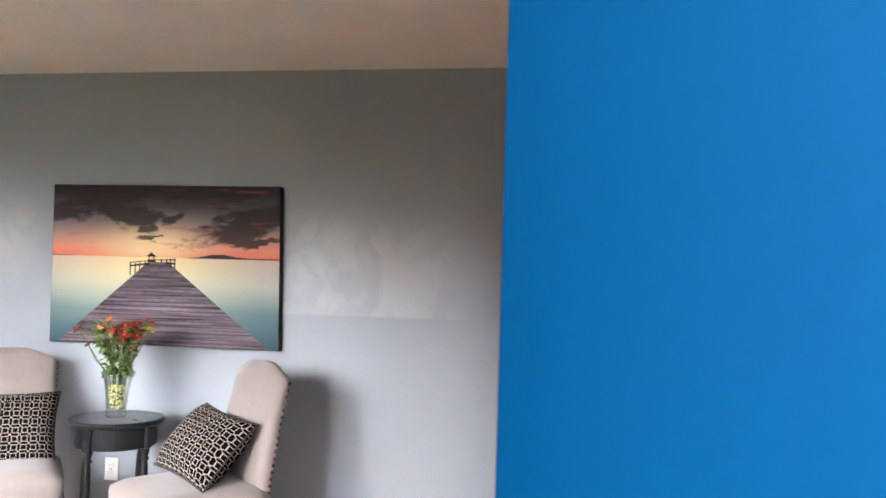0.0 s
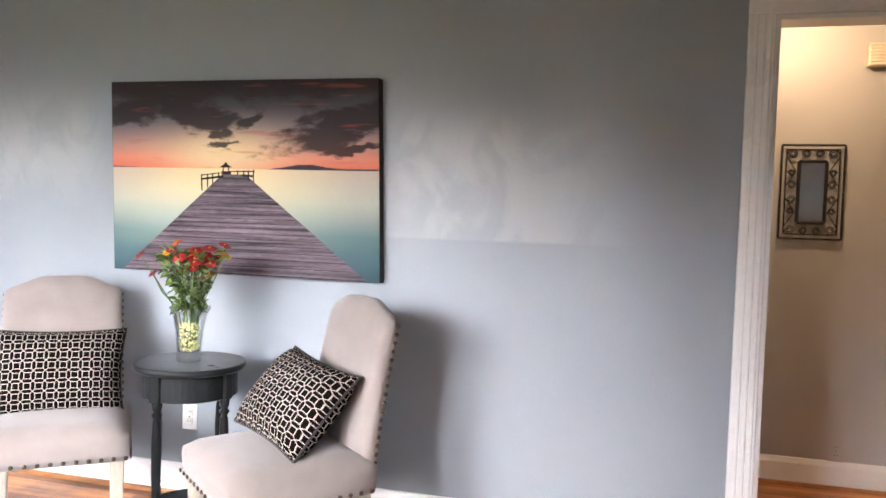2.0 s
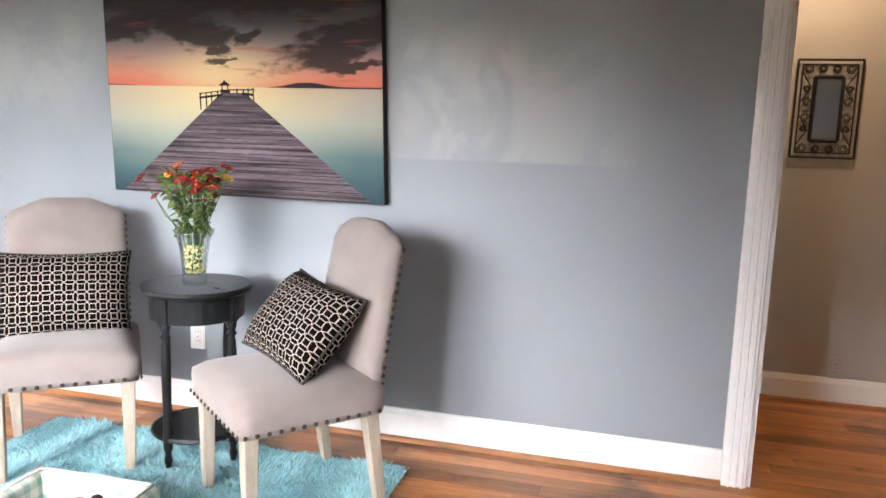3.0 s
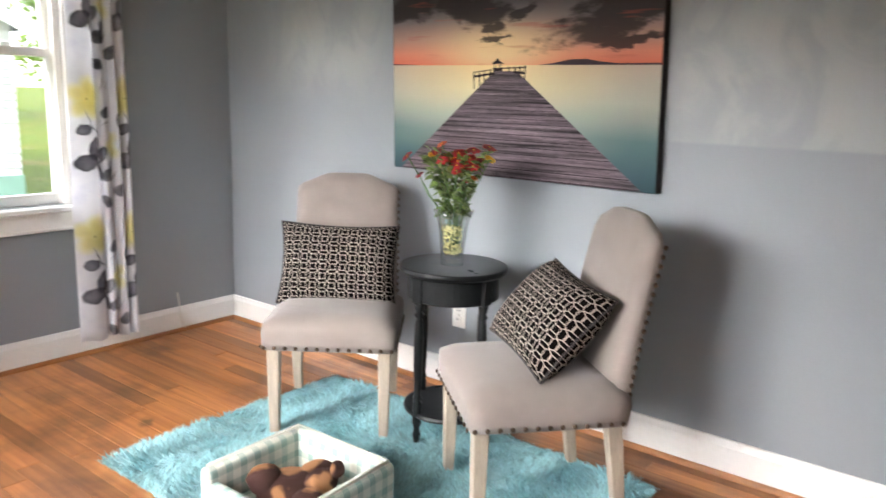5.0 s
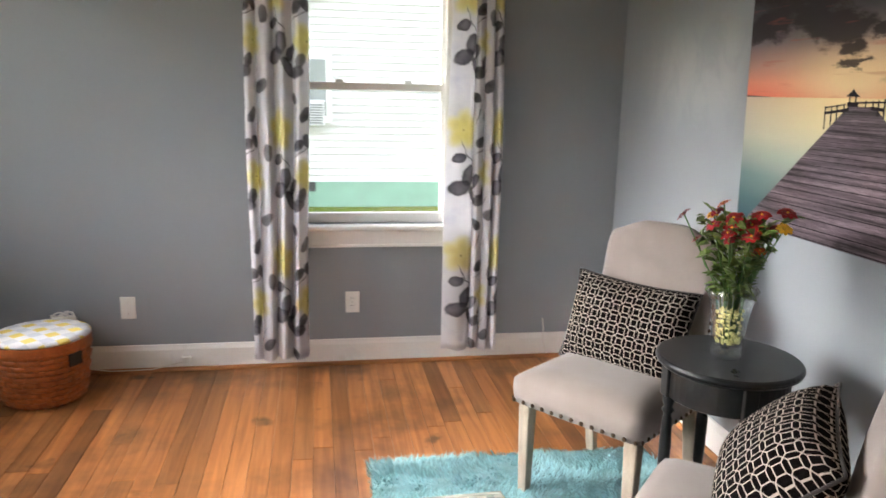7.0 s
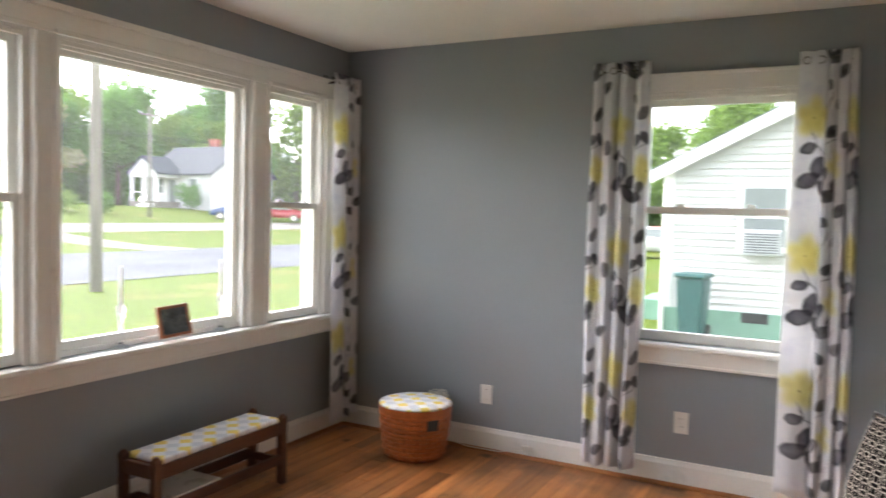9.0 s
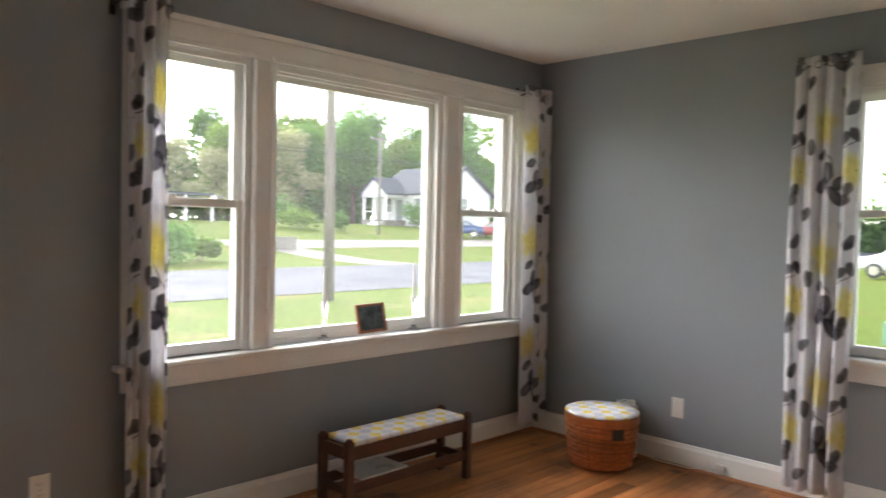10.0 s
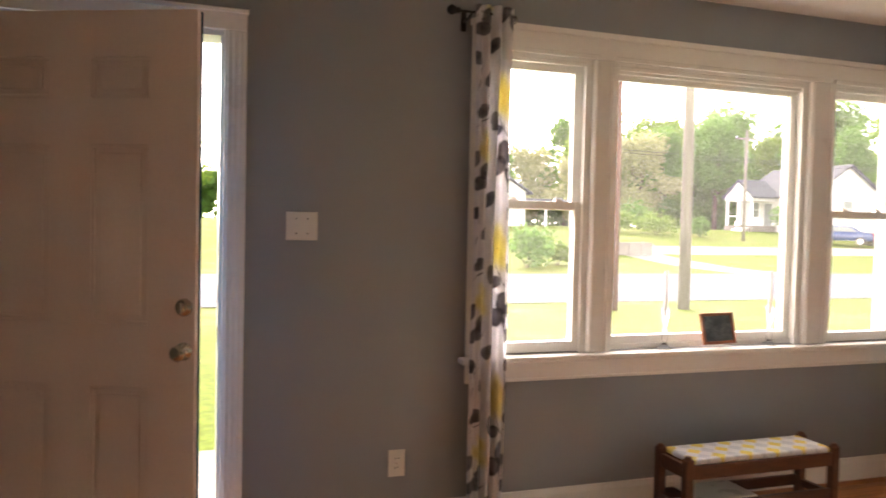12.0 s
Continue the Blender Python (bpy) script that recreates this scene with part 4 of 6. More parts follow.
def bloom(place, normal, r, paint, layers=2):
    q = Vector(normal).normalized().to_track_quat("Z", "Y").to_matrix().to_4x4()
    bm = bmesh.new()
    for ly in range(layers):
        n = 8
        for k in range(n):
            a = 2 * math.pi * (k + 0.5 * ly) / n + rnd.uniform(-0.1, 0.1)
            ca, sa = math.cos(a), math.sin(a)
            rr, up = r * (1 - 0.3 * ly) * rnd.uniform(0.85, 1.1), 0.005 * ly
            wd = rr * 0.34
            pts = [(0.1 * rr, 0, up), (0.55 * rr, wd, up + 0.18 * rr), (0.95 * rr, wd * 0.55, up + 0.12 * rr), (rr, 0, up + 0.05 * rr), (0.95 * rr, -wd * 0.55, up + 0.12 * rr), (0.55 * rr, -wd, up + 0.18 * rr)]
            vv = [bm.verts.new((x * ca - y * sa, x * sa + y * ca, z)) for x, y, z in pts]
            bm.faces.new(vv)
    fl = part("flower", bm, paint, vs, m=Matrix.Translation(place) @ q)
    eye = bmesh.new()
    bmesh.ops.create_icosphere(eye, subdivisions=1, radius=r * 0.16, matrix=Matrix.Translation((0, 0, 0.006)) @ Matrix.Diagonal((1, 1, 0.6, 1)))
    part("flower_centre", eye, YELP, fl)


heads = []
for k in range(21):
    a, s = rnd.uniform(0, 6.28), rnd.uniform(0.25, 1) ** 0.7
    heads.append((0.02 + 0.10 * s * math.cos(a), 0.115 * s * math.sin(a), rnd.uniform(0.32, 0.455) - 0.05 * s * s))
heads += [(-0.135, -0.09, 0.40), (0.11, 0.085, 0.44), (0.125, 0.07, 0.40), (0.08, 0.03, 0.43), (-0.02, -0.03, 0.45), (-0.1, -0.06, 0.33)]
for k, hd in enumerate(heads):
    hd = (hd[0] - 0.02, hd[1], hd[2])
    foot = (hd[0] * 0.16, hd[1] * 0.16, 0.05)
    neck = (hd[0] * 0.3, hd[1] * 0.3, 0.2)
    part("stem", tube([foot, neck, (hd[0] * 0.75, hd[1] * 0.75, hd[2] - 0.07), hd], 0.0022, 5), STEM, vs)
    paint = YELP if k % 6 == 5 else ORAP if k % 11 == 3 else REDP
    low = hd[2] < 0.37
    bloom(hd, (hd[0] * 2.5 + rnd.uniform(-0.2, 0.2), hd[1] * 2.5 - 0.25, 0.55), rnd.uniform(0.017, 0.022) if low else rnd.uniform(0.021, 0.03), paint)
for k in range(270):
    a, s = rnd.uniform(0, 6.28), rnd.uniform(0.1, 1)
    z = rnd.uniform(0.19, 0.42)
    r = (0.026 + (z - 0.2) * 0.42) * s + 0.01
    L, W = rnd.uniform(0.028, 0.055), rnd.uniform(0.009, 0.017)
    bm = bmesh.new()
    pts = [(0, 0, 0), (L * 0.35, W, 0.004), (L * 0.75, W * 0.6, 0.0), (L, 0, -0.012), (L * 0.75, -W * 0.6, 0.0), (L * 0.35, -W, 0.004)]
    bm.faces.new([bm.verts.new(p) for p in pts])
    part("leaf", bm, LEAFM, vs, m=Matrix.Translation((r * math.cos(a), r * math.sin(a), z)) @ pose(0, 0, 0, rnd.uniform(-50, 50), rnd.uniform(-70, 20), math.degrees(a) + rnd.uniform(-50, 50)))

# ---- canvas picture: a pier at sunset ----
CANVAS, t, b = nodes_of("canvas_print")
sp = add(t, "SeparateXYZ")
t.links.new(add(t, "TexCoord").outputs["Object"], sp.inputs[0])
X, Z = sp.outputs[0], sp.outputs[2]
PW, PH, HZ = 1.262, 0.832, 0.456


def ramp_of(t, fac, stops):
    r = add(t, "ValToRGB")
    e = r.color_ramp.elements
    while len(e) < len(stops):
        e.new(0.5)
    for k, (p, c) in enumerate(stops):
        e[k].position, e[k].color = p, (*c, 1)
    t.links.new(fac, r.inputs["Fac"])
    return r.outputs[0]


up = math_node(t, "DIVIDE", math_node(t, "SUBTRACT", Z, HZ), PH - HZ)
down = math_node(t, "DIVIDE", math_node(t, "SUBTRACT", HZ, Z), HZ)
side = math_node(t, "ABSOLUTE", math_node(t, "DIVIDE", math_node(t, "SUBTRACT", X, 0.57), 0.62))
sky = ramp_of(t, up, [(0.0, (0.72, 0.17, 0.10)), (0.13, (0.70, 0.25, 0.16)), (0.28, (0.45, 0.26, 0.2)), (0.48, (0.2, 0.165, 0.17)), (0.7, (0.075, 0.068, 0.075)), (1.0, (0.03, 0.027, 0.032))])
gu, gv = math_node(t, "MULTIPLY", side, 1.15), math_node(t, "MULTIPLY", math_node(t, "SUBTRACT", up, 0.16), 2.0)
glow = math_node(t, "EXPONENT", math_node(t, "MULTIPLY", math_node(t, "ADD", math_node(t, "MULTIPLY", gu, gu), math_node(t, "MULTIPLY", gv, gv)), -4.0))
sky = mix(t, math_node(t, "MINIMUM", math_node(t, "MULTIPLY", glow, 1.0), 0.92), sky, (0.80, 0.60, 0.32))
cl = add(t, "TexNoise", Scale=7.0, Detail=7.0, Roughness=0.62, Distortion=0.4)
cm = add(t, "Mapping")
cm.inputs["Scale"].default_value = (0.55, 1.0, 1.5)
t.links.new(add(t, "TexCoord").outputs["Object"], cm.inputs["Vector"])
t.links.new(cm.outputs[0], cl.inputs["Vector"])
fray = add(t, "TexNoise", Scale=16.0, Detail=5.0, Roughness=0.65)
t.links.new(cm.outputs[0], fray.inputs["Vector"])
torn = add(t, "VectorMath")
torn.operation = "MULTIPLY_ADD"
t.links.new(fray.outputs["Color"], torn.inputs[0])
torn.inputs[1].default_value = (0.16, 0, 0.09)
t.links.new(add(t, "TexCoord").outputs["Object"], torn.inputs[2])
bank = math_node(t, "MULTIPLY", math_node(t, "SUBTRACT", up, 0.72), 1.6)
for cx, cz, ca, cb, turn in ((1.10, 0.64, 0.36, 0.085, 16), (1.16, 0.545, 0.16, 0.022, 8), (0.40, 0.70, 0.27, 0.085, -14), (0.56, 0.60, 0.075, 0.03, 5), (0.565, 0.555, 0.085, 0.018, 4), (0.68, 0.66, 0.07, 0.03, 20), (0.10, 0.70, 0.2, 0.07, 5)):
    d = add(t, "Mapping")
    d.vector_type = "TEXTURE"
    d.inputs["Location"].default_value = (cx + 0.08, 0, cz + 0.045)
    d.inputs["Rotation"].default_value = (0, radians(-turn), 0)
    d.inputs["Scale"].default_value = (ca, 10, cb)
    t.links.new(torn.outputs[0], d.inputs["Vector"])
    ln = add(t, "VectorMath")
    ln.operation = "LENGTH"
    t.links.new(d.outputs[0], ln.inputs[0])
    bank = math_node(t, "MAXIMUM", bank, math_node(t, "MULTIPLY", math_node(t, "SUBTRACT", 1.0, ln.outputs["Value"]), 0.8))
cloud = add(t, "MapRange", From_Min=-0.06, From_Max=0.3)
cloud.interpolation_type = "SMOOTHSTEP"
t.links.new(math_node(t, "ADD", bank, math_node(t, "MULTIPLY", math_node(t, "SUBTRACT", cl.outputs["Fac"], 0.5), 1.5)), cloud.inputs["Value"])
sky = mix(t, math_node(t, "MULTIPLY", cloud.outputs[0], 0.9), sky, (0.034, 0.025, 0.027))
streak = add(t, "MapRange", From_Min=0.60, From_Max=0.68)
cm2 = add(t, "Mapping")
cm2.inputs["Scale"].default_value = (2.0, 1.0, 22.0)
t.links.new(add(t, "TexCoord").outputs["Object"], cm2.inputs["Vector"])
cl2 = add(t, "TexNoise", Scale=1.6, Detail=4.0)
t.links.new(cm2.outputs[0], cl2.inputs["Vector"])
t.links.new(cl2.outputs["Fac"], streak.inputs["Value"])
sky = mix(t, math_node(t, "MULTIPLY", streak.outputs[0], 0.35), sky, (0.40, 0.08, 0.06))
sea = ramp_of(t, down, [(0.0, (0.86, 0.66, 0.32)), (0.2, (0.76, 0.65, 0.36)), (0.45, (0.42, 0.47, 0.37)), (0.8, (0.075, 0.14, 0.14)), (1.0, (0.035, 0.08, 0.09))])
sea_side = ramp_of(t, down, [(0.0, (0.50, 0.42, 0.33)), (0.3, (0.40, 0.41, 0.34)), (0.6, (0.10, 0.17, 0.17)), (1.0, (0.025, 0.06, 0.075))])
sea = mix(t, math_node(t, "MINIMUM", math_node(t, "MULTIPLY", side, 1.0), 1.0), sea, sea_side)
t.links.new(mix(t, math_node(t, "GREATER_THAN", Z, HZ), sea, sky), b.inputs["Base Color"])
b.inputs["Roughness"].default_value = 0.6
b.inputs["Specular IOR Level"].default_value = 0.15
wv = add(t, "TexNoise", Scale=900.0)
bp = add(t, "Bump", Strength=0.1, Distance=0.001)
t.links.new(wv.outputs["Fac"], bp.inputs["Height"])
t.links.new(bp.outputs[0], b.inputs["Normal"])
PIER = surface("pier_print", (0.12, 0.092, 0.105), 0.6, 0.85, 2.2, 0.05, 26, stretch=(1, 1, 30), spec=0.15)
PIERLINE = surface("pier_gap_print", (0.018, 0.013, 0.015), 0.6, 0.2, spec=0.15)
INK = surface("dark_print", (0.02, 0.014, 0.016), 0.6, 0.1, spec=0.15)
INK2 = surface("hill_print", (0.06, 0.04, 0.05), 0.6, 0.1, spec=0.15)

pt = empty("painting", pose(-2.596, YN - 0.05, 1.003), label="large canvas print of a wooden pier at sunset", category="picture")
part("canvas", box(0, 0.0005, 0, PW, 0.049, PH, 0.002), CANVAS, pt)
for a in (box(-0.0012, 0.002, 0, 0, 0.049, PH), box(PW, 0.002, 0, PW + 0.0012, 0.049, PH), box(0, 0.002, PH, PW, 0.049, PH + 0.0012)):
    part("wrapped_edge", a, INK, pt, "near-black canvas edge")


def flat(name, pts, paint, y, parent):
    bm = bmesh.new()
    bm.faces.new([bm.verts.new((x, y, z)) for x, z in pts])
    return part(name, bm, paint, parent)


# pier edges run from the bottom corners to the far landing
L0, R0, L1, R1, PT = 0.045, 1.21, 0.55, 0.66, 0.432
pier = flat("pier", [(L0, 0.002), (R0, 0.002), (R1, PT), (L1, PT)], PIER, -0.0006, pt)
k, z = 0, 0.004
while z < PT - 0.004:
    f = z / PT
    h = 0.0035 * (1 - f) + 0.0006
    flat("plank_gap", [(L0 + (L1 - L0) * f, z), (R0 + (R1 - R0) * f, z), (R0 + (R1 - R0) * (z + h) / PT, z + h), (L0 + (L1 - L0) * (z + h) / PT, z + h)], PIERLINE, -0.0011, pier)
    z += 0.030 * (1 - f) + 0.005
flat("far_landing", [(0.445, 0.405), (0.555, 0.418), (0.555, 0.428), (0.445, 0.413)], INK, -0.0014, pt)
flat("far_landing", [(0.645, 0.424), (0.70, 0.42), (0.70, 0.43), (0.645, 0.434)], INK, -0.0014, pt)
flat("railing", [(0.585, 0.441), (0.705, 0.444), (0.705, 0.449), (0.585, 0.446)], INK, -0.0015, pt)
flat("railing", [(0.445, 0.424), (0.54, 0.436), (0.54, 0.44), (0.445, 0.428)], INK, -0.0015, pt)
for x, lo, hi in ((0.447, 0.36, 0.43), (0.475, 0.372, 0.432), (0.50, 0.388, 0.436), (0.53, 0.41, 0.44), (0.62, 0.43, 0.45), (0.65, 0.43, 0.45), (0.672, 0.405, 0.452), (0.695, 0.40, 0.455)):
    flat("rail_post", [(x, lo), (x + 0.006, lo), (x + 0.006, hi), (x, hi)], INK, -0.0016, pt)
for x in (0.552, 0.578):
    flat("hut_post", [(x, 0.432), (x + 0.005, 0.432), (x + 0.005, 0.462), (x, 0.462)], INK, -0.0017, pt)
flat("hut_base", [(0.545, 0.432), (0.592, 0.432), (0.592, 0.445), (0.545, 0.445)], INK, -0.0017, pt)
flat("hut_roof", [(0.537, 0.461), (0.598, 0.461), (0.577, 0.474), (0.5675, 0.484), (0.558, 0.474)], INK, -0.0019, pt)
flat("hill", [(0.76, HZ), (PW - 0.002, HZ), (PW - 0.002, 0.463), (1.10, 0.462), (1.03, 0.468), (0.97, 0.478), (0.90, 0.477), (0.83, 0.464)], INK2, -0.0012, pt)
flat("far_shore", [(0.002, HZ), (0.16, HZ), (0.10, 0.459), (0.002, 0.461)], INK2, -0.0012, pt)
# the stretcher has racked a little: its foot stands off to one side
for ob in [pt] + list(pt.children_recursive):
    if ob.type == "MESH":
        for v in ob.data.vertices:
            v.co.x += 0.03 * (1 - v.co.z / PH)

# ---- hall mirror in a scrolled iron frame ----
mr = empty("wall_mirror", pose(0.523, HALL - 0.02, 1.465), label="small rectangular mirror in a scrolled black iron frame", category="mirror")
MIRROR, t, b = nodes_of("mirror_glass")
b.inputs["Base Color"].default_value, b.inputs["Metallic"].default_value, b.inputs["Roughness"].default_value = (0.82, 0.83, 0.84, 1), 1.0, 0.03
MW, MH, IW, IH = 0.142, 0.23, 0.062, 0.15


def ring(parent, name, w, h, r, y=0.0):
    part(name, tube([(-w, y, -h), (w, y, -h)], r, 6), BLACKIRON, parent)
    part(name, tube([(-w, y, h), (w, y, h)], r, 6), BLACKIRON, parent)
    part(name, tube([(-w, y, -h), (-w, y, h)], r, 6), BLACKIRON, parent)
    part(name, tube([(w, y, -h), (w, y, h)], r, 6), BLACKIRON, parent)


ring(mr, "outer_bar", MW, MH, 0.0055)
ring(mr, "inner_bar", MW - 0.022, MH - 0.022, 0.0035)
ring(mr, "glass_frame", IW, IH, 0.009)
part("glass", box(-IW, -0.002, -IH, IW, 0.004, IH), MIRROR, mr)
for sx in (-1, 1):
    for sz in (-1, 1):
        for (cx, cz, r0) in ((0.092, 0.185, 0.024), (0.03, 0.187, 0.02), (0.092, 0.035, 0.022), (0.094, 0.092, 0.018)):
            pts = []
            for k in range(22):
                a = k / 21 * 4.2 * math.pi
                r = r0 * (1 - 0.75 * k / 21)
                pts.append((sx * (cx + r * math.cos(a)), 0, sz * (cz + r * math.sin(a))))
            part("scroll", tube(pts, 0.003, 5), BLACKIRON, mr)
        part("scroll_bar", tube([(sx * 0.118, 0, sz * 0.17), (sx * 0.075, 0, sz * 0.1), (sx * 0.118, 0, sz * 0.03)], 0.003, 5), BLACKIRON, mr)

# ---- rug ----
AQUA = fabric("aqua_pile", (0.34, 0.57, 0.60), 300, 0.2, bump=0.6)
RX0, RX1, RY0, RY1 = -2.72, -1.10, 2.66, 3.82
rg = empty("rug", pose(0, 0, 0), label="fluffy aqua shag rug under the chairs", category="rug")
part("backing", box(RX0 + 0.01, RY0 + 0.01, 0.001, RX1 - 0.01, RY1 - 0.01, 0.012, 0.004), AQUA, rg)
rs = np.random.RandomState(7)
count = 42000
px, py = rs.uniform(RX0, RX1, count), rs.uniform(RY0, RY1, count)
lean = rs.uniform(0, 2 * np.pi, count) * 0.35 + 6 * np.sin(px * 5.1) * np.cos(py * 4.3)
ln = rs.uniform(0.014, 0.034, count)
dx, dy = np.cos(lean) * ln * 0.8, np.sin(lean) * ln * 0.8
wx, wy = -np.sin(lean) * 0.0035, np.cos(lean) * 0.0035
lump = 0.006 * np.sin(px * 23 + 3 * np.sin(py * 9)) * np.sin(py * 21)
zt = 0.014 + ln * 0.55 + lump
v = np.empty((count, 3, 3))
v[:, 0] = np.stack([px - wx, py - wy, np.full(count, 0.008)], 1)
v[:, 1] = np.stack([px + wx, py + wy, np.full(count, 0.008)], 1)
v[:, 2] = np.stack([px + dx, py + dy, zt], 1)
me = bpy.data.meshes.new("pile")
me.from_pydata(v.reshape(-1, 3).tolist(), [], np.arange(count * 3).reshape(-1, 3).tolist())
PILE, t, b = nodes_of("aqua_tufts")
gi = add(t, "NewGeometry")
gr = add(t, "MapRange", To_Min=0.7, To_Max=1.25)
t.links.new(gi.outputs["Random Per Island"], gr.inputs["Value"])
sc = add(t, "VectorMath")
sc.operation = "SCALE"
sc.inputs[0].default_value = (0.37, 0.65, 0.68)
t.links.new(gr.outputs[0], sc.inputs["Scale"])
t.links.new(sc.outputs[0], b.inputs["Base Color"])
b.inputs["Roughness"].default_value = 0.8
me.materials.append(PILE)
part("shag", me, None, rg, "long aqua tufts", kind="stuff")

# ---- pet bed with a soft toy ----
PLAID, t, b = nodes_of("green_plaid")
sp = add(t, "SeparateXYZ")
t.links.new(add(t, "UVMap").outputs[0], sp.inputs[0])
s1 = band(t, centred(t, sp.outputs[0], 0.055), 0.22)
s2 = band(t, centred(t, sp.outputs[1], 0.055), 0.22)
both = math_node(t, "MULTIPLY_ADD", math_node(t, "ADD", s1, s2), 0.42, 0.0)
t.links.new(mix(t, both, (0.62, 0.62, 0.54), (0.20, 0.32, 0.29)), b.inputs["Base Color"])
b.inputs["Roughness"].default_value = 0.9
nz = add(t, "TexNoise", Scale=500.0)
bp = add(t, "Bump", Strength=0.3, Distance=0.002)
t.links.new(nz.outputs["Fac"], bp.inputs["Height"])
t.links.new(bp.outputs[0], b.inputs["Normal"])


def soft_slab(x0, y0, z0, x1, y1, z1, r):
    bm = box(x0, y0, z0, x1, y1, z1, r, seg=4)
    uvl = bm.loops.layers.uv.new("UVMap")
    for f in bm.faces:
        ax = max(range(3), key=lambda k: abs(f.normal[k]))
        for lp in f.loops:
            c = lp.vert.co
            lp[uvl].uv = (c.y, c.z) if ax == 0 else (c.x, c.z) if ax == 1 else (c.x, c.y)
    return bm


bd = empty("pet_bed", pose(-2.106, 3.062, 0.024, 0, 0, 1.5), label="small square pet bed in cream and green plaid on the rug", category="pet bed")
BW, BD = 0.44, 0.41
part("base_pad", soft_slab(0.0, -BD, 0, BW, 0, 0.06, 0.02), PLAID, bd, smooth=True)
for q in ((0.0, -BD, 0.02, 0.05, 0.0, 0.185), (BW - 0.05, -BD, 0.02, BW, 0.0, 0.185), (0.03, -0.05, 0.02, BW - 0.03, 0.0, 0.19), (0.03, -BD, 0.02, BW - 0.03, -BD + 0.05, 0.14)):
    part("side_wall", soft_slab(*q, 0.022), PLAID, bd, smooth=True)
part("piping", tube([(0.02, -BD + 0.02, 0.186), (0.02, -0.02, 0.19), (BW - 0.02, -0.02, 0.19), (BW - 0.02, -BD + 0.02, 0.186)], 0.006, 6), fabric("bed_cord", (0.5, 0.5, 0.43), 400), bd, smooth=True)
TOY, t, b = nodes_of("brown_plush")
nz = add(t, "TexNoise", Scale=9.0, Detail=2.0)
t.links.new(add(t, "TexCoord").outputs["Object"], nz.inputs["Vector"])
mr_ = add(t, "MapRange", From_Min=0.49, From_Max=0.55)
t.links.new(nz.outputs["Fac"], mr_.inputs["Value"])
t.links.new(mix(t, mr_.outputs[0], (0.055, 0.017, 0.011), (0.40, 0.19, 0.08)), b.inputs["Base Color"])
b.inputs["Roughness"].default_value = 0.9
fz = add(t, "TexNoise", Scale=220.0, Detail=2.0)
bp = add(t, "Bump", Strength=0.8, Distance=0.006)
t.links.new(fz.outputs["Fac"], bp.inputs["Height"])
t.links.new(bp.outputs[0], b.inputs["Normal"])
bm = bmesh.new()
for (x, y, z, a, c, e) in ((0.19, -0.22, 0.10, 0.10, 0.085, 0.06), (0.14, -0.27, 0.135, 0.055, 0.06, 0.045), (0.27, -0.16, 0.125, 0.06, 0.045, 0.04), (0.3, -0.12, 0.16, 0.025, 0.022, 0.03), (0.22, -0.13, 0.14, 0.055, 0.03, 0.028), (0.3, -0.24, 0.10, 0.06, 0.05, 0.045)):
    bmesh.ops.create_icosphere(bm, subdivisions=3, radius=1, matrix=pose(x, y, z, 0, 0, x * 300) @ Matrix.Diagonal((a, c, e, 1)))
for v in bm.verts:
    q = v.co * 90
    v.co += v.co.normalized() * 0.004 * (math.sin(q.x + 2 * math.sin(q.y)) + math.sin(1.3 * q.z + q.y))
part("soft_toy", bm, TOY, None, "brown and tan plush toy lying in the pet bed", True, pose(-2.106, 3.062, 0.024, 0, 0, 1.5), category="soft toy")

# ---- bench ----
OAK = surface("dark_oak", (0.085, 0.028, 0.011), 0.35, 0.3, 5, 0.15, 50, stretch=(2, 8, 8))
CHECK, t, b = nodes_of("yellow_check_cloth")
sp = add(t, "SeparateXYZ")
t.links.new(add(t, "TexCoord").outputs["Object"], sp.inputs[0])
d1, d2 = math_node(t, "ADD", sp.outputs[0], sp.outputs[1]), math_node(t, "SUBTRACT", sp.outputs[0], sp.outputs[1])
w1, w2 = band(t, centred(t, d1, 0.15), 0.25), band(t, centred(t, d2, 0.15), 0.25)
yel, gry = math_node(t, "MULTIPLY", w1, w2), math_node(t, "MULTIPLY", math_node(t, "SUBTRACT", 1.0, w1), math_node(t, "SUBTRACT", 1.0, w2))
t.links.new(mix(t, math_node(t, "MULTIPLY", gry, 0.6), mix(t, yel, (0.76, 0.76, 0.78), (0.78, 0.62, 0.16)), (0.50, 0.52, 0.58)), b.inputs["Base Color"])
b.inputs["Roughness"].default_value = 0.9
bn = empty("bench", pose(-2.391, 0.75, 0), label="low dark oak bench with a yellow checked cushion under the window", category="bench")
HX, HY = 0.405, 0.1
for sx in (-1, 1):
    for sy in (-1, 1):
        post = box(sx * HX - 0.02, sy * HY - 0.02, 0, sx * HX + 0.02, sy * HY + 0.02, 0.352, 0.006)
        bmesh.ops.create_cone(post, cap_ends=True, segments=10, radius1=0.021, radius2=0.012, depth=0.014, matrix=Matrix.Translation((sx * HX, sy * HY, 0.358)))
        part("leg", post, OAK, bn)
    part("end_rail", box(sx * HX - 0.012, -HY + 0.02, 0.265, sx * HX + 0.012, HY - 0.02, 0.325, 0.003), OAK, bn)
    part("end_stretcher", box(sx * HX - 0.012, -HY + 0.02, 0.10, sx * HX + 0.012, HY - 0.02, 0.135, 0.003), OAK, bn)
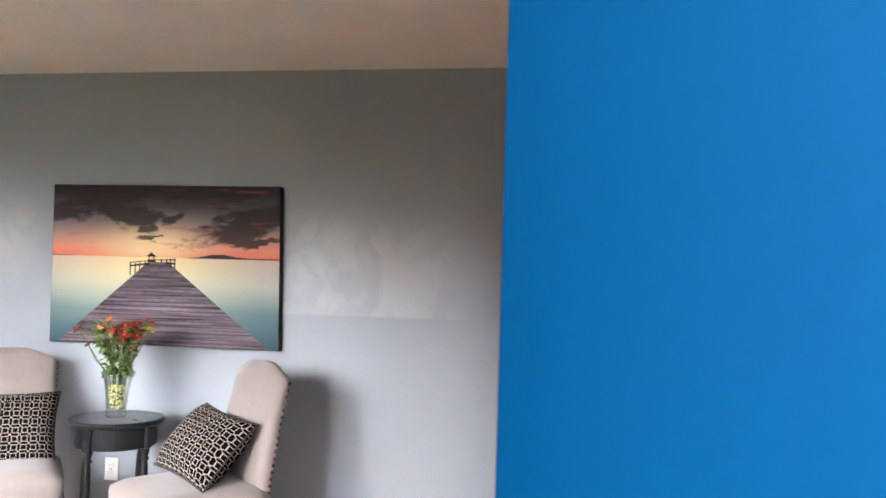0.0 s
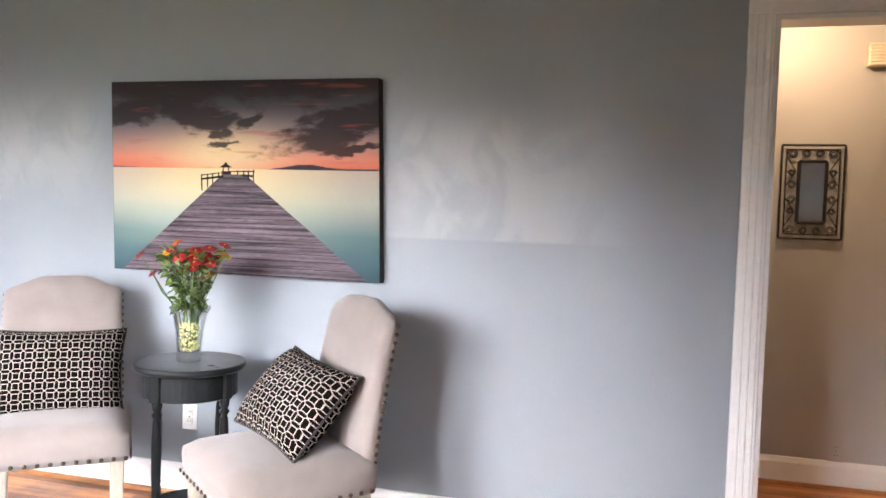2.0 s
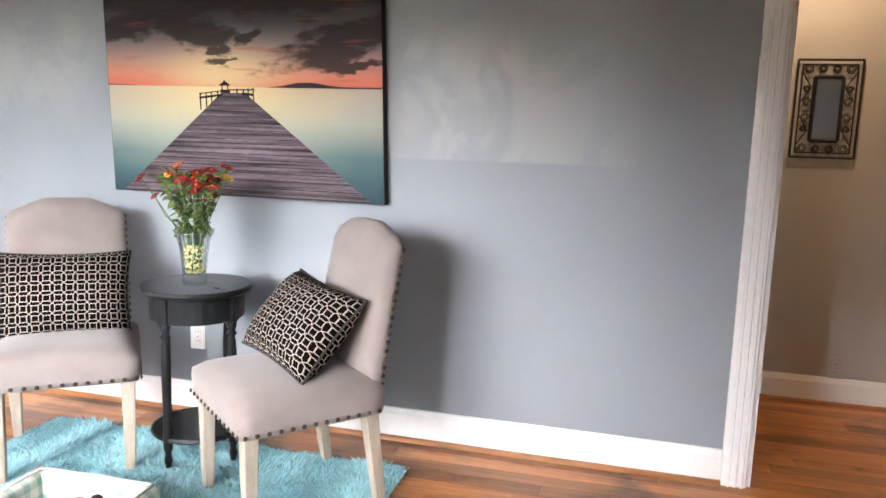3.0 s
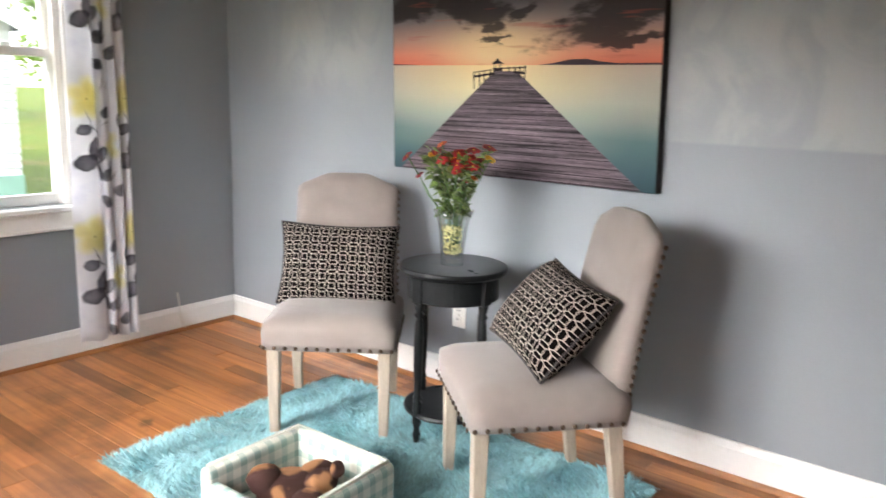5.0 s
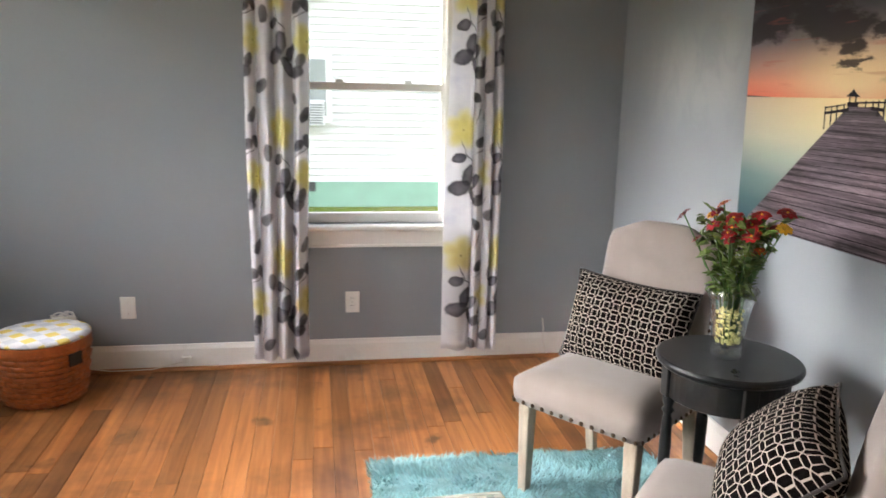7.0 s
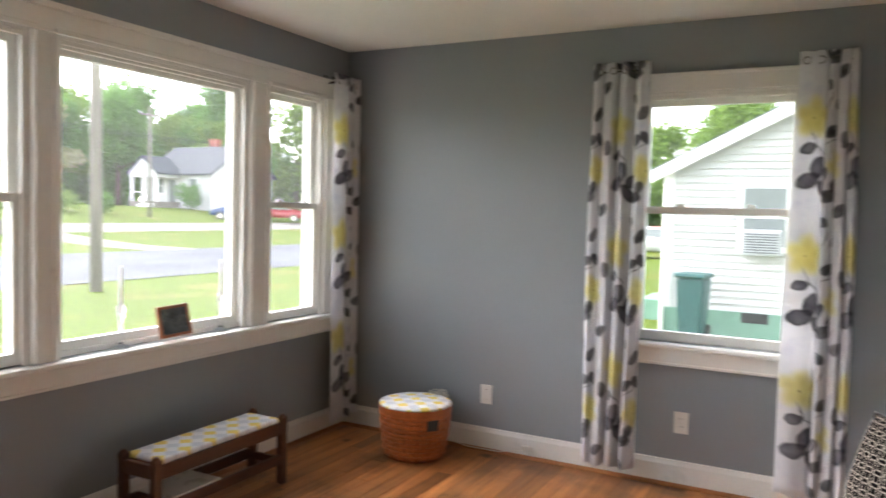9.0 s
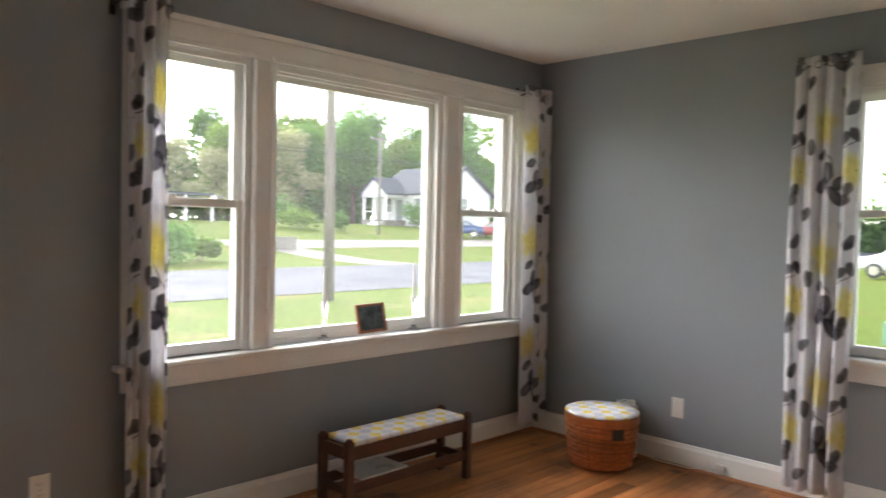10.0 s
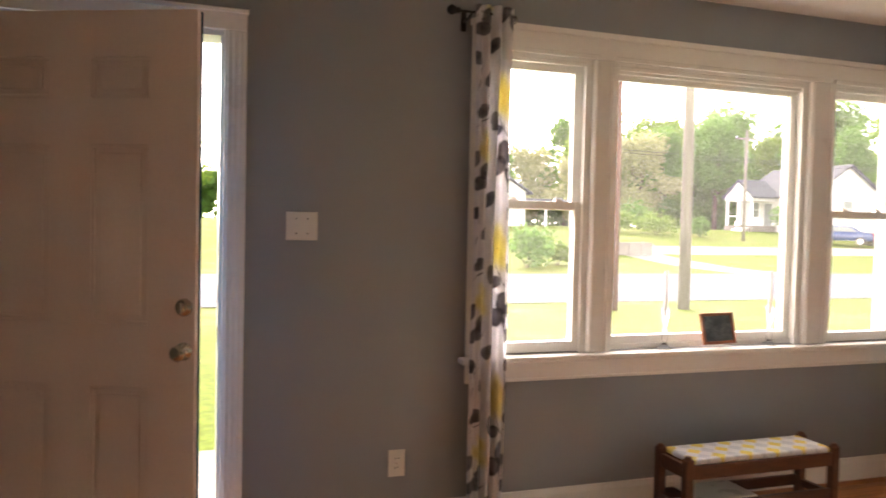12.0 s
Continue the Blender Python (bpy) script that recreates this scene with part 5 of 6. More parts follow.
for sy in (-1, 1):
    part("long_rail", box(-HX + 0.02, sy * HY - 0.012, 0.262, HX - 0.02, sy * HY + 0.012, 0.325, 0.003), OAK, bn)
    part("long_stretcher", box(-HX + 0.02, sy * HY - 0.01, 0.105, HX - 0.02, sy * HY + 0.01, 0.155, 0.003), OAK, bn)
part("cushion", box(-HX + 0.022, -HY - 0.004, 0.322, HX - 0.022, HY + 0.004, 0.35, 0.012, seg=3), CHECK, bn, "cream cushion checked in yellow", True)
part("paper_pad", box(-2.36, 0.65, 0.156, -2.06, 0.855, 0.164, 0.002), PLATE, None, "flat stack of white paper lying on the bench stretchers", category="paper")

# ---- basket ----
SPLINT = surface("basket_splint", (0.44, 0.13, 0.035), 0.45, 0.25, 12, 0.2, 80, random_tint=0.15)
bk = empty("basket", pose(-3.565, 1.205, 0), label="round honey-brown woven basket with a yellow checked lid", category="basket")
ROWS_B, SEGS = 10, 16


def basket_r(z):
    return 0.163 + 0.046 * min(z / 0.28, 1) ** 0.55


for j in range(ROWS_B):
    z0 = 0.010 + j * 0.0265
    bm = bmesh.new()
    rings = []
    n = SEGS * 4
    for dz, dr in ((0.0005, -0.001), (0.006, 0.0035), (0.020, 0.0035), (0.026, -0.001), (0.020, -0.004), (0.006, -0.004)):
        z = z0 + dz
        ring_ = []
        for k in range(n):
            r = basket_r(z) + dr + 0.0055 * math.cos(math.pi * k / 2 + math.pi * j)
            ring_.append(bm.verts.new((r * math.cos(2 * math.pi * k / n), r * math.sin(2 * math.pi * k / n), z)))
        rings.append(ring_)
    for q in range(6):
        for k in range(n):
            bm.faces.new((rings[q][k], rings[q][(k + 1) % n], rings[(q + 1) % 6][(k + 1) % n], rings[(q + 1) % 6][k]))
    part("weaver", bm, SPLINT, bk, smooth=True)
for k in range(SEGS * 2):
    a = 2 * math.pi * k / (SEGS * 2)
    bm = bmesh.new()
    cols = []
    for q in range(7):
        z = 0.006 + 0.272 * q / 6
        r = basket_r(z)
        cols.append([bm.verts.new((r + dx, dy, z)) for dx, dy in ((-0.0012, -0.009), (0.0012, -0.009), (0.0012, 0.009), (-0.0012, 0.009))])
    for u, v in zip(cols, cols[1:]):
        for q in range(4):
            bm.faces.new((u[q], u[(q + 1) % 4], v[(q + 1) % 4], v[q]))
    bm.faces.new(cols[0][::-1])
    bm.faces.new(cols[-1])
    part("stave", bm, SPLINT, bk, m=pose(0, 0, 0, 0, 0, math.degrees(a)))
part("lining", lathe([(basket_r(0.012) - 0.008, 0.012), (basket_r(0.08) - 0.008, 0.08), (basket_r(0.16) - 0.008, 0.16), (0.2, 0.275)], 40), SPLINT, bk)
part("rim", lathe([(0.202, 0.268), (0.214, 0.27), (0.2155, 0.304), (0.204, 0.306)], 48), SPLINT, bk)
part("base", lathe([(0.15, 0.002), (0.16, 0.005), (0.162, 0.012)], 40), SPLINT, bk)
part("lid", lathe([(0.206, 0.306), (0.214, 0.308), (0.212, 0.317), (0.186, 0.326), (0.1, 0.331), (0.02, 0.332)], 48), CHECK, bk, "yellow and white checked cloth lid", True)
part("label", box(-0.035, -0.004, -0.03, 0.035, 0.004, 0.03, 0.002), DARK, bk, "small dark square tag", m=pose(0.215 * math.cos(radians(57)), 0.215 * math.sin(radians(57)), 0.225, 0, 0, 57 + 90))
wire = empty("power_cord", pose(-3.812, 1.235, 0), label="coiled pale cord and adapter lying behind the basket", category="cable")
part("coil", tube([(0.03 + 0.06 * math.cos(k * 0.5), 0.05 * math.sin(k * 0.5), 0.325 + 0.012 * math.sin(k * 1.3)) for k in range(40)], 0.004, 6), PLATE, wire, smooth=True)
part("adapter_box", box(-0.028, -0.05, 0.0, 0.028, 0.05, 0.315, 0.01), PLATE, wire)
part("lead", tube([(0.0, 0.03, 0.31), (0.0, 0.062, 0.2), (0.0, 0.075, 0.04), (0.006, 0.2, 0.024), (0.0, 0.4, 0.024), (-0.016, 0.545, 0.05)], 0.003, 6), PLATE, wire, smooth=True)
jack = empty("phone_jack", pose(XW + 0.016, 1.80, 0.06, 0, 0, 90), label="small cream jack box on the baseboard", category="jack")
part("body", box(-0.025, -0.022, -0.018, 0.025, 0, 0.018, 0.004), PLATE, jack)
cb = empty("wall_cable", pose(0, 0, 0), label="short white cable rising from the baseboard in the corner", category="cable")
part("cable", tube([(XW + 0.03, 3.74, 0.02), (XW + 0.024, 3.72, 0.1), (XW + 0.012, 3.725, 0.16), (XW + 0.003, 3.72, 0.22)], 0.0035, 6), PLATE, cb, smooth=True)

# ---- on the window stool ----
CRYSTAL = glass_material("crystal", 0.25)
WAX = surface("white_wax", (0.80, 0.79, 0.80), 0.4, 0.05, 30, 0.05)
for x in (-2.125, -2.755):
    c = empty("candlestick", pose(x, 0.455, 0.7645), label="tall clear glass candlestick standing on the window sill", category="candlestick", group="candlesticks")
    part("base", lathe([(0.036, 0), (0.037, 0.008), (0.018, 0.016), (0.01, 0.03), (0.014, 0.05), (0.012, 0.075), (0.0095, 0.1), (0.011, 0.13), (0.016, 0.15), (0.018, 0.185), (0.022, 0.2), (0.008, 0.198)], 20), CRYSTAL, c, "clear faceted glass", True)
    part("taper", lathe([(0.0075, 0.16), (0.0075, 0.3), (0.0065, 0.375), (0.002, 0.38)], 14), WAX, c, "thin white wax taper", True)
fr = empty("photo_frame", pose(-2.425, 0.488, 0.784, -13, -1, 182), label="small brown photo frame leaning on the window sill", category="photo frame")
FRW = surface("frame_brown", (0.3, 0.1, 0.04), 0.35, 0.2, 30, 0.1)
for q in ((-0.1, 0, -0.085, 0.155), (0.085, 0, 0.1, 0.155)):
    part("frame_side", box(q[0], -0.008, 0, q[2], 0.008, q[3], 0.003), FRW, fr)
for z in (0.0, 0.14):
    part("frame_rail", box(-0.085, -0.008, z, 0.085, 0.008, z + 0.015, 0.003), FRW, fr)
part("picture", box(-0.085, -0.002, 0.015, 0.085, 0.004, 0.14), surface("dull_photo", (0.10, 0.13, 0.14), 0.2, 0.6, 14, 0.0), fr, "dull blue-green picture under glass")
part("stand", box(-0.02, 0.008, 0.0, 0.02, 0.012, 0.12), FRW, fr, m=pose(0, 0.03, 0, 14))

# ---- hall and bathroom ----
hl = empty("ceiling_lamp", pose(0.4, 4.72, 2.42), label="small round hall ceiling lamp, lit", category="lamp")
part("canopy", lathe([(0.07, -0.02), (0.075, -0.01), (0.075, 0)], 24), NICKEL, hl)
part("socket", lathe([(0.02, -0.09), (0.022, -0.02)], 16), PLATE, hl)
bt = empty("toilet_tank", pose(1.35, 6.95, 0), label="white porcelain toilet seen through the bathroom door", category="toilet")
part("bowl", lathe([(0.11, 0), (0.13, 0.1), (0.17, 0.3), (0.19, 0.38), (0.185, 0.4)], 28, (0, -0.35)), TRIM, bt, smooth=True)
part("tank", box(-0.22, -0.15, 0.36, 0.22, 0.04, 0.74, 0.02), TRIM, bt)
part("pedestal", box(-0.1, -0.25, 0, 0.1, 0.1, 0.36, 0.02), TRIM, bt)


# ---- outside ----
def noise_mix(name, a, b, scale, lo, hi, rough=0.9, bump=0.4, grain=40.0, c=None):
    """Two colours blended in patches, with grain."""
    m, t, p = nodes_of(name)
    geo = add(t, "NewGeometry")
    n1, n2 = add(t, "TexNoise", Scale=scale, Detail=6.0, Roughness=0.65), add(t, "TexNoise", Scale=grain, Detail=4.0)
    for n in (n1, n2):
        t.links.new(geo.outputs["Position"], n.inputs["Vector"])
    r = add(t, "MapRange", From_Min=lo, From_Max=hi)
    t.links.new(n1.outputs["Fac"], r.inputs["Value"])
    col = mix(t, r.outputs[0], a, b)
    g = add(t, "MapRange", From_Min=0.3, From_Max=0.7, To_Min=0.7, To_Max=1.3)
    t.links.new(n2.outputs["Fac"], g.inputs["Value"])
    sc = add(t, "VectorMath")
    sc.operation = "SCALE"
    t.links.new(col, sc.inputs[0])
    t.links.new(g.outputs[0], sc.inputs["Scale"])
    t.links.new(sc.outputs[0], p.inputs["Base Color"])
    p.inputs["Roughness"].default_value = rough
    p.inputs["Specular IOR Level"].default_value = 0.08
    bp = add(t, "Bump", Strength=bump, Distance=0.03)
    t.links.new(n2.outputs["Fac"], bp.inputs["Height"])
    t.links.new(bp.outputs[0], p.inputs["Normal"])
    return m


GRASS = noise_mix("lawn", (0.082, 0.122, 0.008), (0.17, 0.14, 0.04), 0.45, 0.52, 0.72, grain=9.0)
ASPHALT = noise_mix("old_asphalt", (0.085, 0.09, 0.1), (0.12, 0.124, 0.132), 0.5, 0.4, 0.6, 0.85, 0.2, 30.0)
CONCRETE = noise_mix("pale_concrete", (0.2, 0.18, 0.15), (0.26, 0.24, 0.21), 0.7, 0.4, 0.6, 0.85, 0.2, 20.0)


def ground_z(x, y):
    s = min(max((-26 - y) / 28, 0), 1)
    w = min(max((-5 - x) / 5, 0), 1) * min(max((y + 10) / 6, 0), 1)
    return -0.7 + 1.9 * s * s * (3 - 2 * s) + 0.22 * w


def sheet(name, xs, ys, lift, paint, **tags):
    bm = bmesh.new()
    g = [[bm.verts.new((x, y, ground_z(x, y) + lift)) for x in xs] for y in ys]
    for j in range(len(ys) - 1):
        for i in range(len(xs) - 1):
            bm.faces.new((g[j][i], g[j][i + 1], g[j + 1][i + 1], g[j + 1][i]))
    return part(name, bm, paint, smooth=True, kind="structure", **tags)


def span(a, b, n):
    return [a + (b - a) * k / n for k in range(n + 1)]


sheet("ground", [-900, -300] + span(-120, -20, 20) + span(-18, 80, 49) + [300, 900], [-900, -300] + span(-120, 30, 75) + [100, 300, 900], 0, GRASS, label="green lawn with dry patches")
sheet("road", span(-200, 120, 20), [-24.3, -20, -16, -14.0], 0.02, ASPHALT, label="pale weathered asphalt street")
sheet("driveway", span(-75, -22, 24), [-38.5, -36.5, -34.5], 0.02, CONCRETE, label="pale gravel drive across the far lawn")
sheet("driveway", span(-26.4, -23.6, 3), span(-34.5, -24.3, 6), 0.02, CONCRETE, label="pale drive joining the street")
porch = part("doorstep", box(-0.6, YS - 1.6, -0.72, 1.5, YS - 0.18, -0.05, 0.01), CONCRETE, kind="structure", label="concrete step outside the front door")

BARK = surface("bark", (0.10, 0.075, 0.05), 0.9, 0.35, 3, 0.8, 30, stretch=(4, 4, 0.6))
POLEWOOD = surface("pole_wood", (0.17, 0.15, 0.12), 0.85, 0.25, 3, 0.5, 40, stretch=(6, 6, 0.4))

REDPOLE = surface("creosoted_pole_wood", (0.13, 0.055, 0.04), 0.85, 0.25, 3, 0.5, 40, stretch=(6, 6, 0.4))


def foliage(name, colour):
    m, t, p = nodes_of(name)
    gi = add(t, "NewGeometry")
    gr = add(t, "MapRange", To_Min=0.7, To_Max=1.3)
    t.links.new(gi.outputs["Random Per Island"], gr.inputs["Value"])
    sc = add(t, "VectorMath")
    sc.operation = "SCALE"
    sc.inputs[0].default_value = colour
    t.links.new(gr.outputs[0], sc.inputs["Scale"])
    t.links.new(sc.outputs[0], p.inputs["Base Color"])
    p.inputs["Roughness"].default_value = 0.6
    out = t.nodes["Material Output"]
    tr = add(t, "BsdfTranslucent")
    t.links.new(sc.outputs[0], tr.inputs["Color"])
    ms = add(t, "MixShader", Fac=0.5)
    t.links.new(p.outputs[0], ms.inputs[1])
    t.links.new(tr.outputs[0], ms.inputs[2])
    t.links.new(ms.outputs[0], out.inputs["Surface"])
    return m


LEAVES = {"green": foliage("green_leaves", (0.09, 0.195, 0.035)), "fresh": foliage("fresh_leaves", (0.14, 0.23, 0.035)), "pale": foliage("pale_blossom", (0.32, 0.33, 0.15))}


def leaf_cloud(seed, blobs, n, size):
    """Leaf pieces scattered in the shell of several uneven clumps."""
    rs = np.random.RandomState(seed)
    verts, faces = [], []
    for k in range(n):
        c, r = blobs[rs.randint(len(blobs))]
        d = rs.normal(size=3)
        d /= np.linalg.norm(d)
        p = np.array(c) + d * np.array(r) * rs.uniform(0.45, 1.08)
        a, b_ = rs.normal(size=3), rs.normal(size=3)
        a /= np.linalg.norm(a)
        b_ = np.cross(a, b_)
        b_ /= np.linalg.norm(b_)
        s = size * rs.uniform(0.6, 1.4)
        i = len(verts)
        verts += [tuple(p - a * s), tuple(p + b_ * s * 0.6), tuple(p + a * s), tuple(p - b_ * s * 0.5)]
        faces.append((i, i + 1, i + 2, i + 3))
    me = bpy.data.meshes.new("leaves")
    me.from_pydata(verts, [], faces)
    return me


def tree(m, seed, height, width, leaves, label, n=9000):
    rnd = random.Random(seed)
    thing = empty("tree", m, label=label, category="tree", group="street trees")
    part("trunk", tube([(0, 0, -0.3), (0.05, 0.03, height * 0.2), (-0.06, 0.05, height * 0.45), (0.05, 0, height * 0.75)], height * 0.026, 9, r_end=height * 0.006), BARK, thing, smooth=True)
    blobs = []
    for k in range(18):
        a, s = rnd.uniform(0, 6.28), rnd.uniform(0.2, 1)
        z = height * rnd.uniform(0.14, 0.9)
        fall = 1 - 0.55 * max(0, z / height - 0.5) * 2
        c = (width * 0.36 * s * fall * math.cos(a), width * 0.36 * s * fall * math.sin(a), z)
        r = width * rnd.uniform(0.13, 0.24)
        blobs.append((c, (r, r, r * rnd.uniform(0.6, 0.9))))
        if k < 7:
            part("limb", tube([(0, 0, height * rnd.uniform(0.22, 0.4)), (c[0] * 0.5, c[1] * 0.5, z * 0.75), c], height * 0.009, 6, r_end=height * 0.002), BARK, thing, smooth=True)
    me = leaf_cloud(seed, blobs, n, width * 0.02)
    me.materials.append(LEAVES[leaves])
    part("crown", me, None, thing, kind="stuff")
    return thing


protos = [tree(pose(-60, -72, ground_z(0, -72)), 21, 13.5, 10.5, "green", "tall leafy green tree behind the far houses"),
          tree(pose(-52, -74, ground_z(0, -74)), 22, 12, 11, "fresh", "broad bright green tree behind the far houses"),
          tree(pose(-47.5, -69, ground_z(0, -69)), 23, 11, 10, "pale", "wide tree in pale blossom across the street")]
for k, x, y, s in ((0, -66, -62, 1.15), (1, -72, -55, 1.1), (0, -78, -47, 1.1), (1, -82, -36, 1.0), (0, -86, -26, 1.05), (1, -58, -80, 1.2), (0, -46, -84, 1.1), (2, -39, -82, 0.95),
                   (0, -36, -92, 1.1), (1, -28, -88, 1.0), (0, -66, -76, 1.2), (1, -74, -66, 1.15), (0, -88, -52, 1.2), (1, -90, -14, 1.1), (0, -70, -4, 1.0), (1, -60, 6, 0.9), (0, -52, 12, 1.0),
                   (1, -40, 24, 1.0), (0, -47, 32, 1.1), (1, -34, 38, 1.0), (0, -30, 30, 0.8), (1, -57, -3, 0.9), (0, -18, -84, 0.9), (1, 4, -86, 1.1), (0, 20, -76, 1.1), (2, -41, -72, 0.75), (0, -56, -67, 0.95), (1, -62, -58, 0.8), (0, -51, -70, 0.85), (1, -44, -75, 0.95), (0, -69, -70, 1.0), (1, -64, -66, 0.9), (0, -33, -80, 0.9), (1, -24, -80, 0.8), (0, -61, -53, 0.75), (0, -48, -78, 1.1)):
    c = copy_thing(protos[k], pose(x, y, ground_z(x, y), 0, 0, (x * 37 + y * 11) % 360))
    c.scale = (s, s, s)

rs = np.random.RandomState(5)
line = [(-95, -14), (-90, -30), (-84, -44), (-76, -58), (-66, -70), (-56, -79), (-44, -86), (-30, -92), (-14, -92), (6, -92)]
clumps = []
for (xa, ya), (xb, yb) in zip(line, line[1:]):
    for k in range(14):
        f = (k + rs.uniform(0, 1)) / 14
        x, y = xa + (xb - xa) * f, ya + (yb - ya) * f
        clumps.append(((x, y, ground_z(x, y) + rs.uniform(0.0, 5.0)), (2.8, 2.8, 2.4)))
me = leaf_cloud(9, clumps, 52000, 0.42)
me.materials.append(LEAVES["green"])
part("undergrowth", me, None, None, "dense green undergrowth at the edge of the far wood", category="undergrowth", kind="stuff")


def bush(m, seed, w, h, leaves, label):
    thing = empty("bush", m, label=label, category="bush", group="bushes")
    rnd = random.Random(seed)
    blobs = [((rnd.uniform(-0.3, 0.3) * w, rnd.uniform(-0.3, 0.3) * w, h * rnd.uniform(0.3, 0.65)), (w * 0.3, w * 0.3, h * 0.34)) for _ in range(6)]
    me = leaf_cloud(seed, blobs, 900, 0.13)
    me.materials.append(LEAVES[leaves])
    part("leaf_mass", me, None, thing, kind="stuff")
    for a in (0, 2.1, 4.2):
        part("stem", tube([(0, 0, -0.1), (0.25 * w * math.cos(a), 0.25 * w * math.sin(a), h * 0.6)], 0.03, 5, r_end=0.01), BARK, thing)


for seed, (x, y, w, h, lv) in enumerate(((-33.9, -45.8, 3.4, 2.0, "fresh"), (-36.6, -44.2, 2.2, 1.7, "green"), (-48.4, -48.0, 2.4, 2.6, "green"), (-14.6, -27.8, 2.6, 2.1, "green"), (-17.0, -29.5, 1.8, 1.3, "fresh"), (-31, -47, 3, 1.8, "fresh"), (-39.5, -58, 4, 3, "green"))):
    bush(pose(x, y, ground_z(x, y)), 60 + seed, w, h, lv, "rounded green shrub on the far lawn")

# utility poles
for x, y, h, r, arm in ((-11.72, -12.33, 11.0, 0.15, False), (-9.7, -12.4, 11.0, 0.14, False), (-38.8, -42.0, 8.2, 0.13, True)):
    p = empty("utility_pole", pose(x, y, ground_z(x, y)), label="weathered wooden utility pole beside the street", category="utility pole", group="utility poles")
    part("pole", tube([(0, 0, -0.4), (0.02, 0, h * 0.5), (0, 0, h)], r, 12, r_end=r * 0.7), REDPOLE if x > -10 else POLEWOOD, p, smooth=True)
    if arm:
        a = part("crossarm", box(-1.0, -0.06, h - 0.7, 1.0, 0.06, h - 0.58, 0.01), POLEWOOD, p)
        for u in (-0.9, 0.0, 0.9):
            part("insulator", lathe([(0.03, h - 0.58), (0.05, h - 0.52), (0.03, h - 0.44)], 8, (u, 0)), TRIM, a)
for z0, z1 in ((7.3, 9.2), (6.9, 8.6)):
    pts = [(-95 + 105 * k / 24, -42 + 8 * (k / 24 - 0.53), 8.2 - (z1 - z0) + 1.1 * ((k / 12 - 1) ** 2)) for k in range(25)]
    part("overhead_wire", tube(pts, 0.02, 4), DARK, None, "thin black overhead wire strung along the street", category="wire")

# houses
SIDING = surface("white_siding", (0.52, 0.52, 0.50), 0.5, 0.06, 1.2, 0.1, 20)
SLATE = surface("grey_shingle", (0.05, 0.055, 0.068), 0.9, 0.25, 3, 0.5, 14)
GREENBLOCK = surface("green_block", (0.17, 0.31, 0.23), 0.7, 0.12, 3, 0.4, 20)
PANEDARK = surface("dark_pane", (0.20, 0.22, 0.21), 0.08, 0.1, 2, 0.0)
BRICKRED = surface("chimney_brick", (0.28, 0.09, 0.055), 0.8, 0.3, 9, 0.4, 30)
CLAD = [SIDING]


def house_window(parent, x, y, z, w, h, turn=0):
    wf = part("window", box(-w / 2 - 0.08, -0.05, -0.08, w / 2 + 0.08, 0.02, h + 0.08, 0.01), TRIM, parent, m=pose(x, y, z, 0, 0, turn))
    for k in (0, 1):
        part("pane", box(-w / 2, -0.07, k * h / 2 + 0.02, w / 2, -0.045, (k + 1) * h / 2 - 0.02), PANEDARK, wf)
    return wf


def gable_body(x0, x1, y0, y1, z0, eave, ridge, along_y=True):
    bm = bmesh.new()
    if along_y:
        prof = [(x0, z0), (x1, z0), (x1, eave), ((x0 + x1) / 2, ridge), (x0, eave)]
        a, b_ = [bm.verts.new((x, y0, z)) for x, z in prof], [bm.verts.new((x, y1, z)) for x, z in prof]
    else:
        prof = [(y0, z0), (y1, z0), (y1, eave), ((y0 + y1) / 2, ridge), (y0, eave)]
        a, b_ = [bm.verts.new((x0, y, z)) for y, z in prof], [bm.verts.new((x1, y, z)) for y, z in prof]
    for k in range(5):
        bm.faces.new((a[k], a[(k + 1) % 5], b_[(k + 1) % 5], b_[k]))
    bm.faces.new(a[::-1])
    bm.faces.new(b_)
    return bm


def roof_slabs(parent, x0, x1, y0, y1, eave, ridge, over, along_y=True, th=0.16):
    """Two sloping slabs that meet at the ridge and overhang the walls."""
    lo, hi, c = (x0, x1, (x0 + x1) / 2) if along_y else (y0, y1, (y0 + y1) / 2)
    slope = (ridge - eave) / (c - lo)
    for s in (-1, 1):
        e = (lo if s < 0 else hi) + s * over
        pts = [(e, eave - slope * over + 0.02), (c, ridge + 0.02), (c, ridge + 0.02 + th), (e, eave - slope * over + 0.02 + th)]
        bm = bmesh.new()
        ends = (y0 - over, y1 + over) if along_y else (x0 - over, x1 + over)
        ra, rb = [[bm.verts.new((u, q, z) if along_y else (q, u, z)) for u, z in pts] for q in ends]
        for k in range(4):
            bm.faces.new((ra[k], ra[(k + 1) % 4], rb[(k + 1) % 4], rb[k]))
        bm.faces.new(ra[::-1])
        bm.faces.new(rb)
        part("roof", bm, SLATE, parent, "grey shingled roof slope")


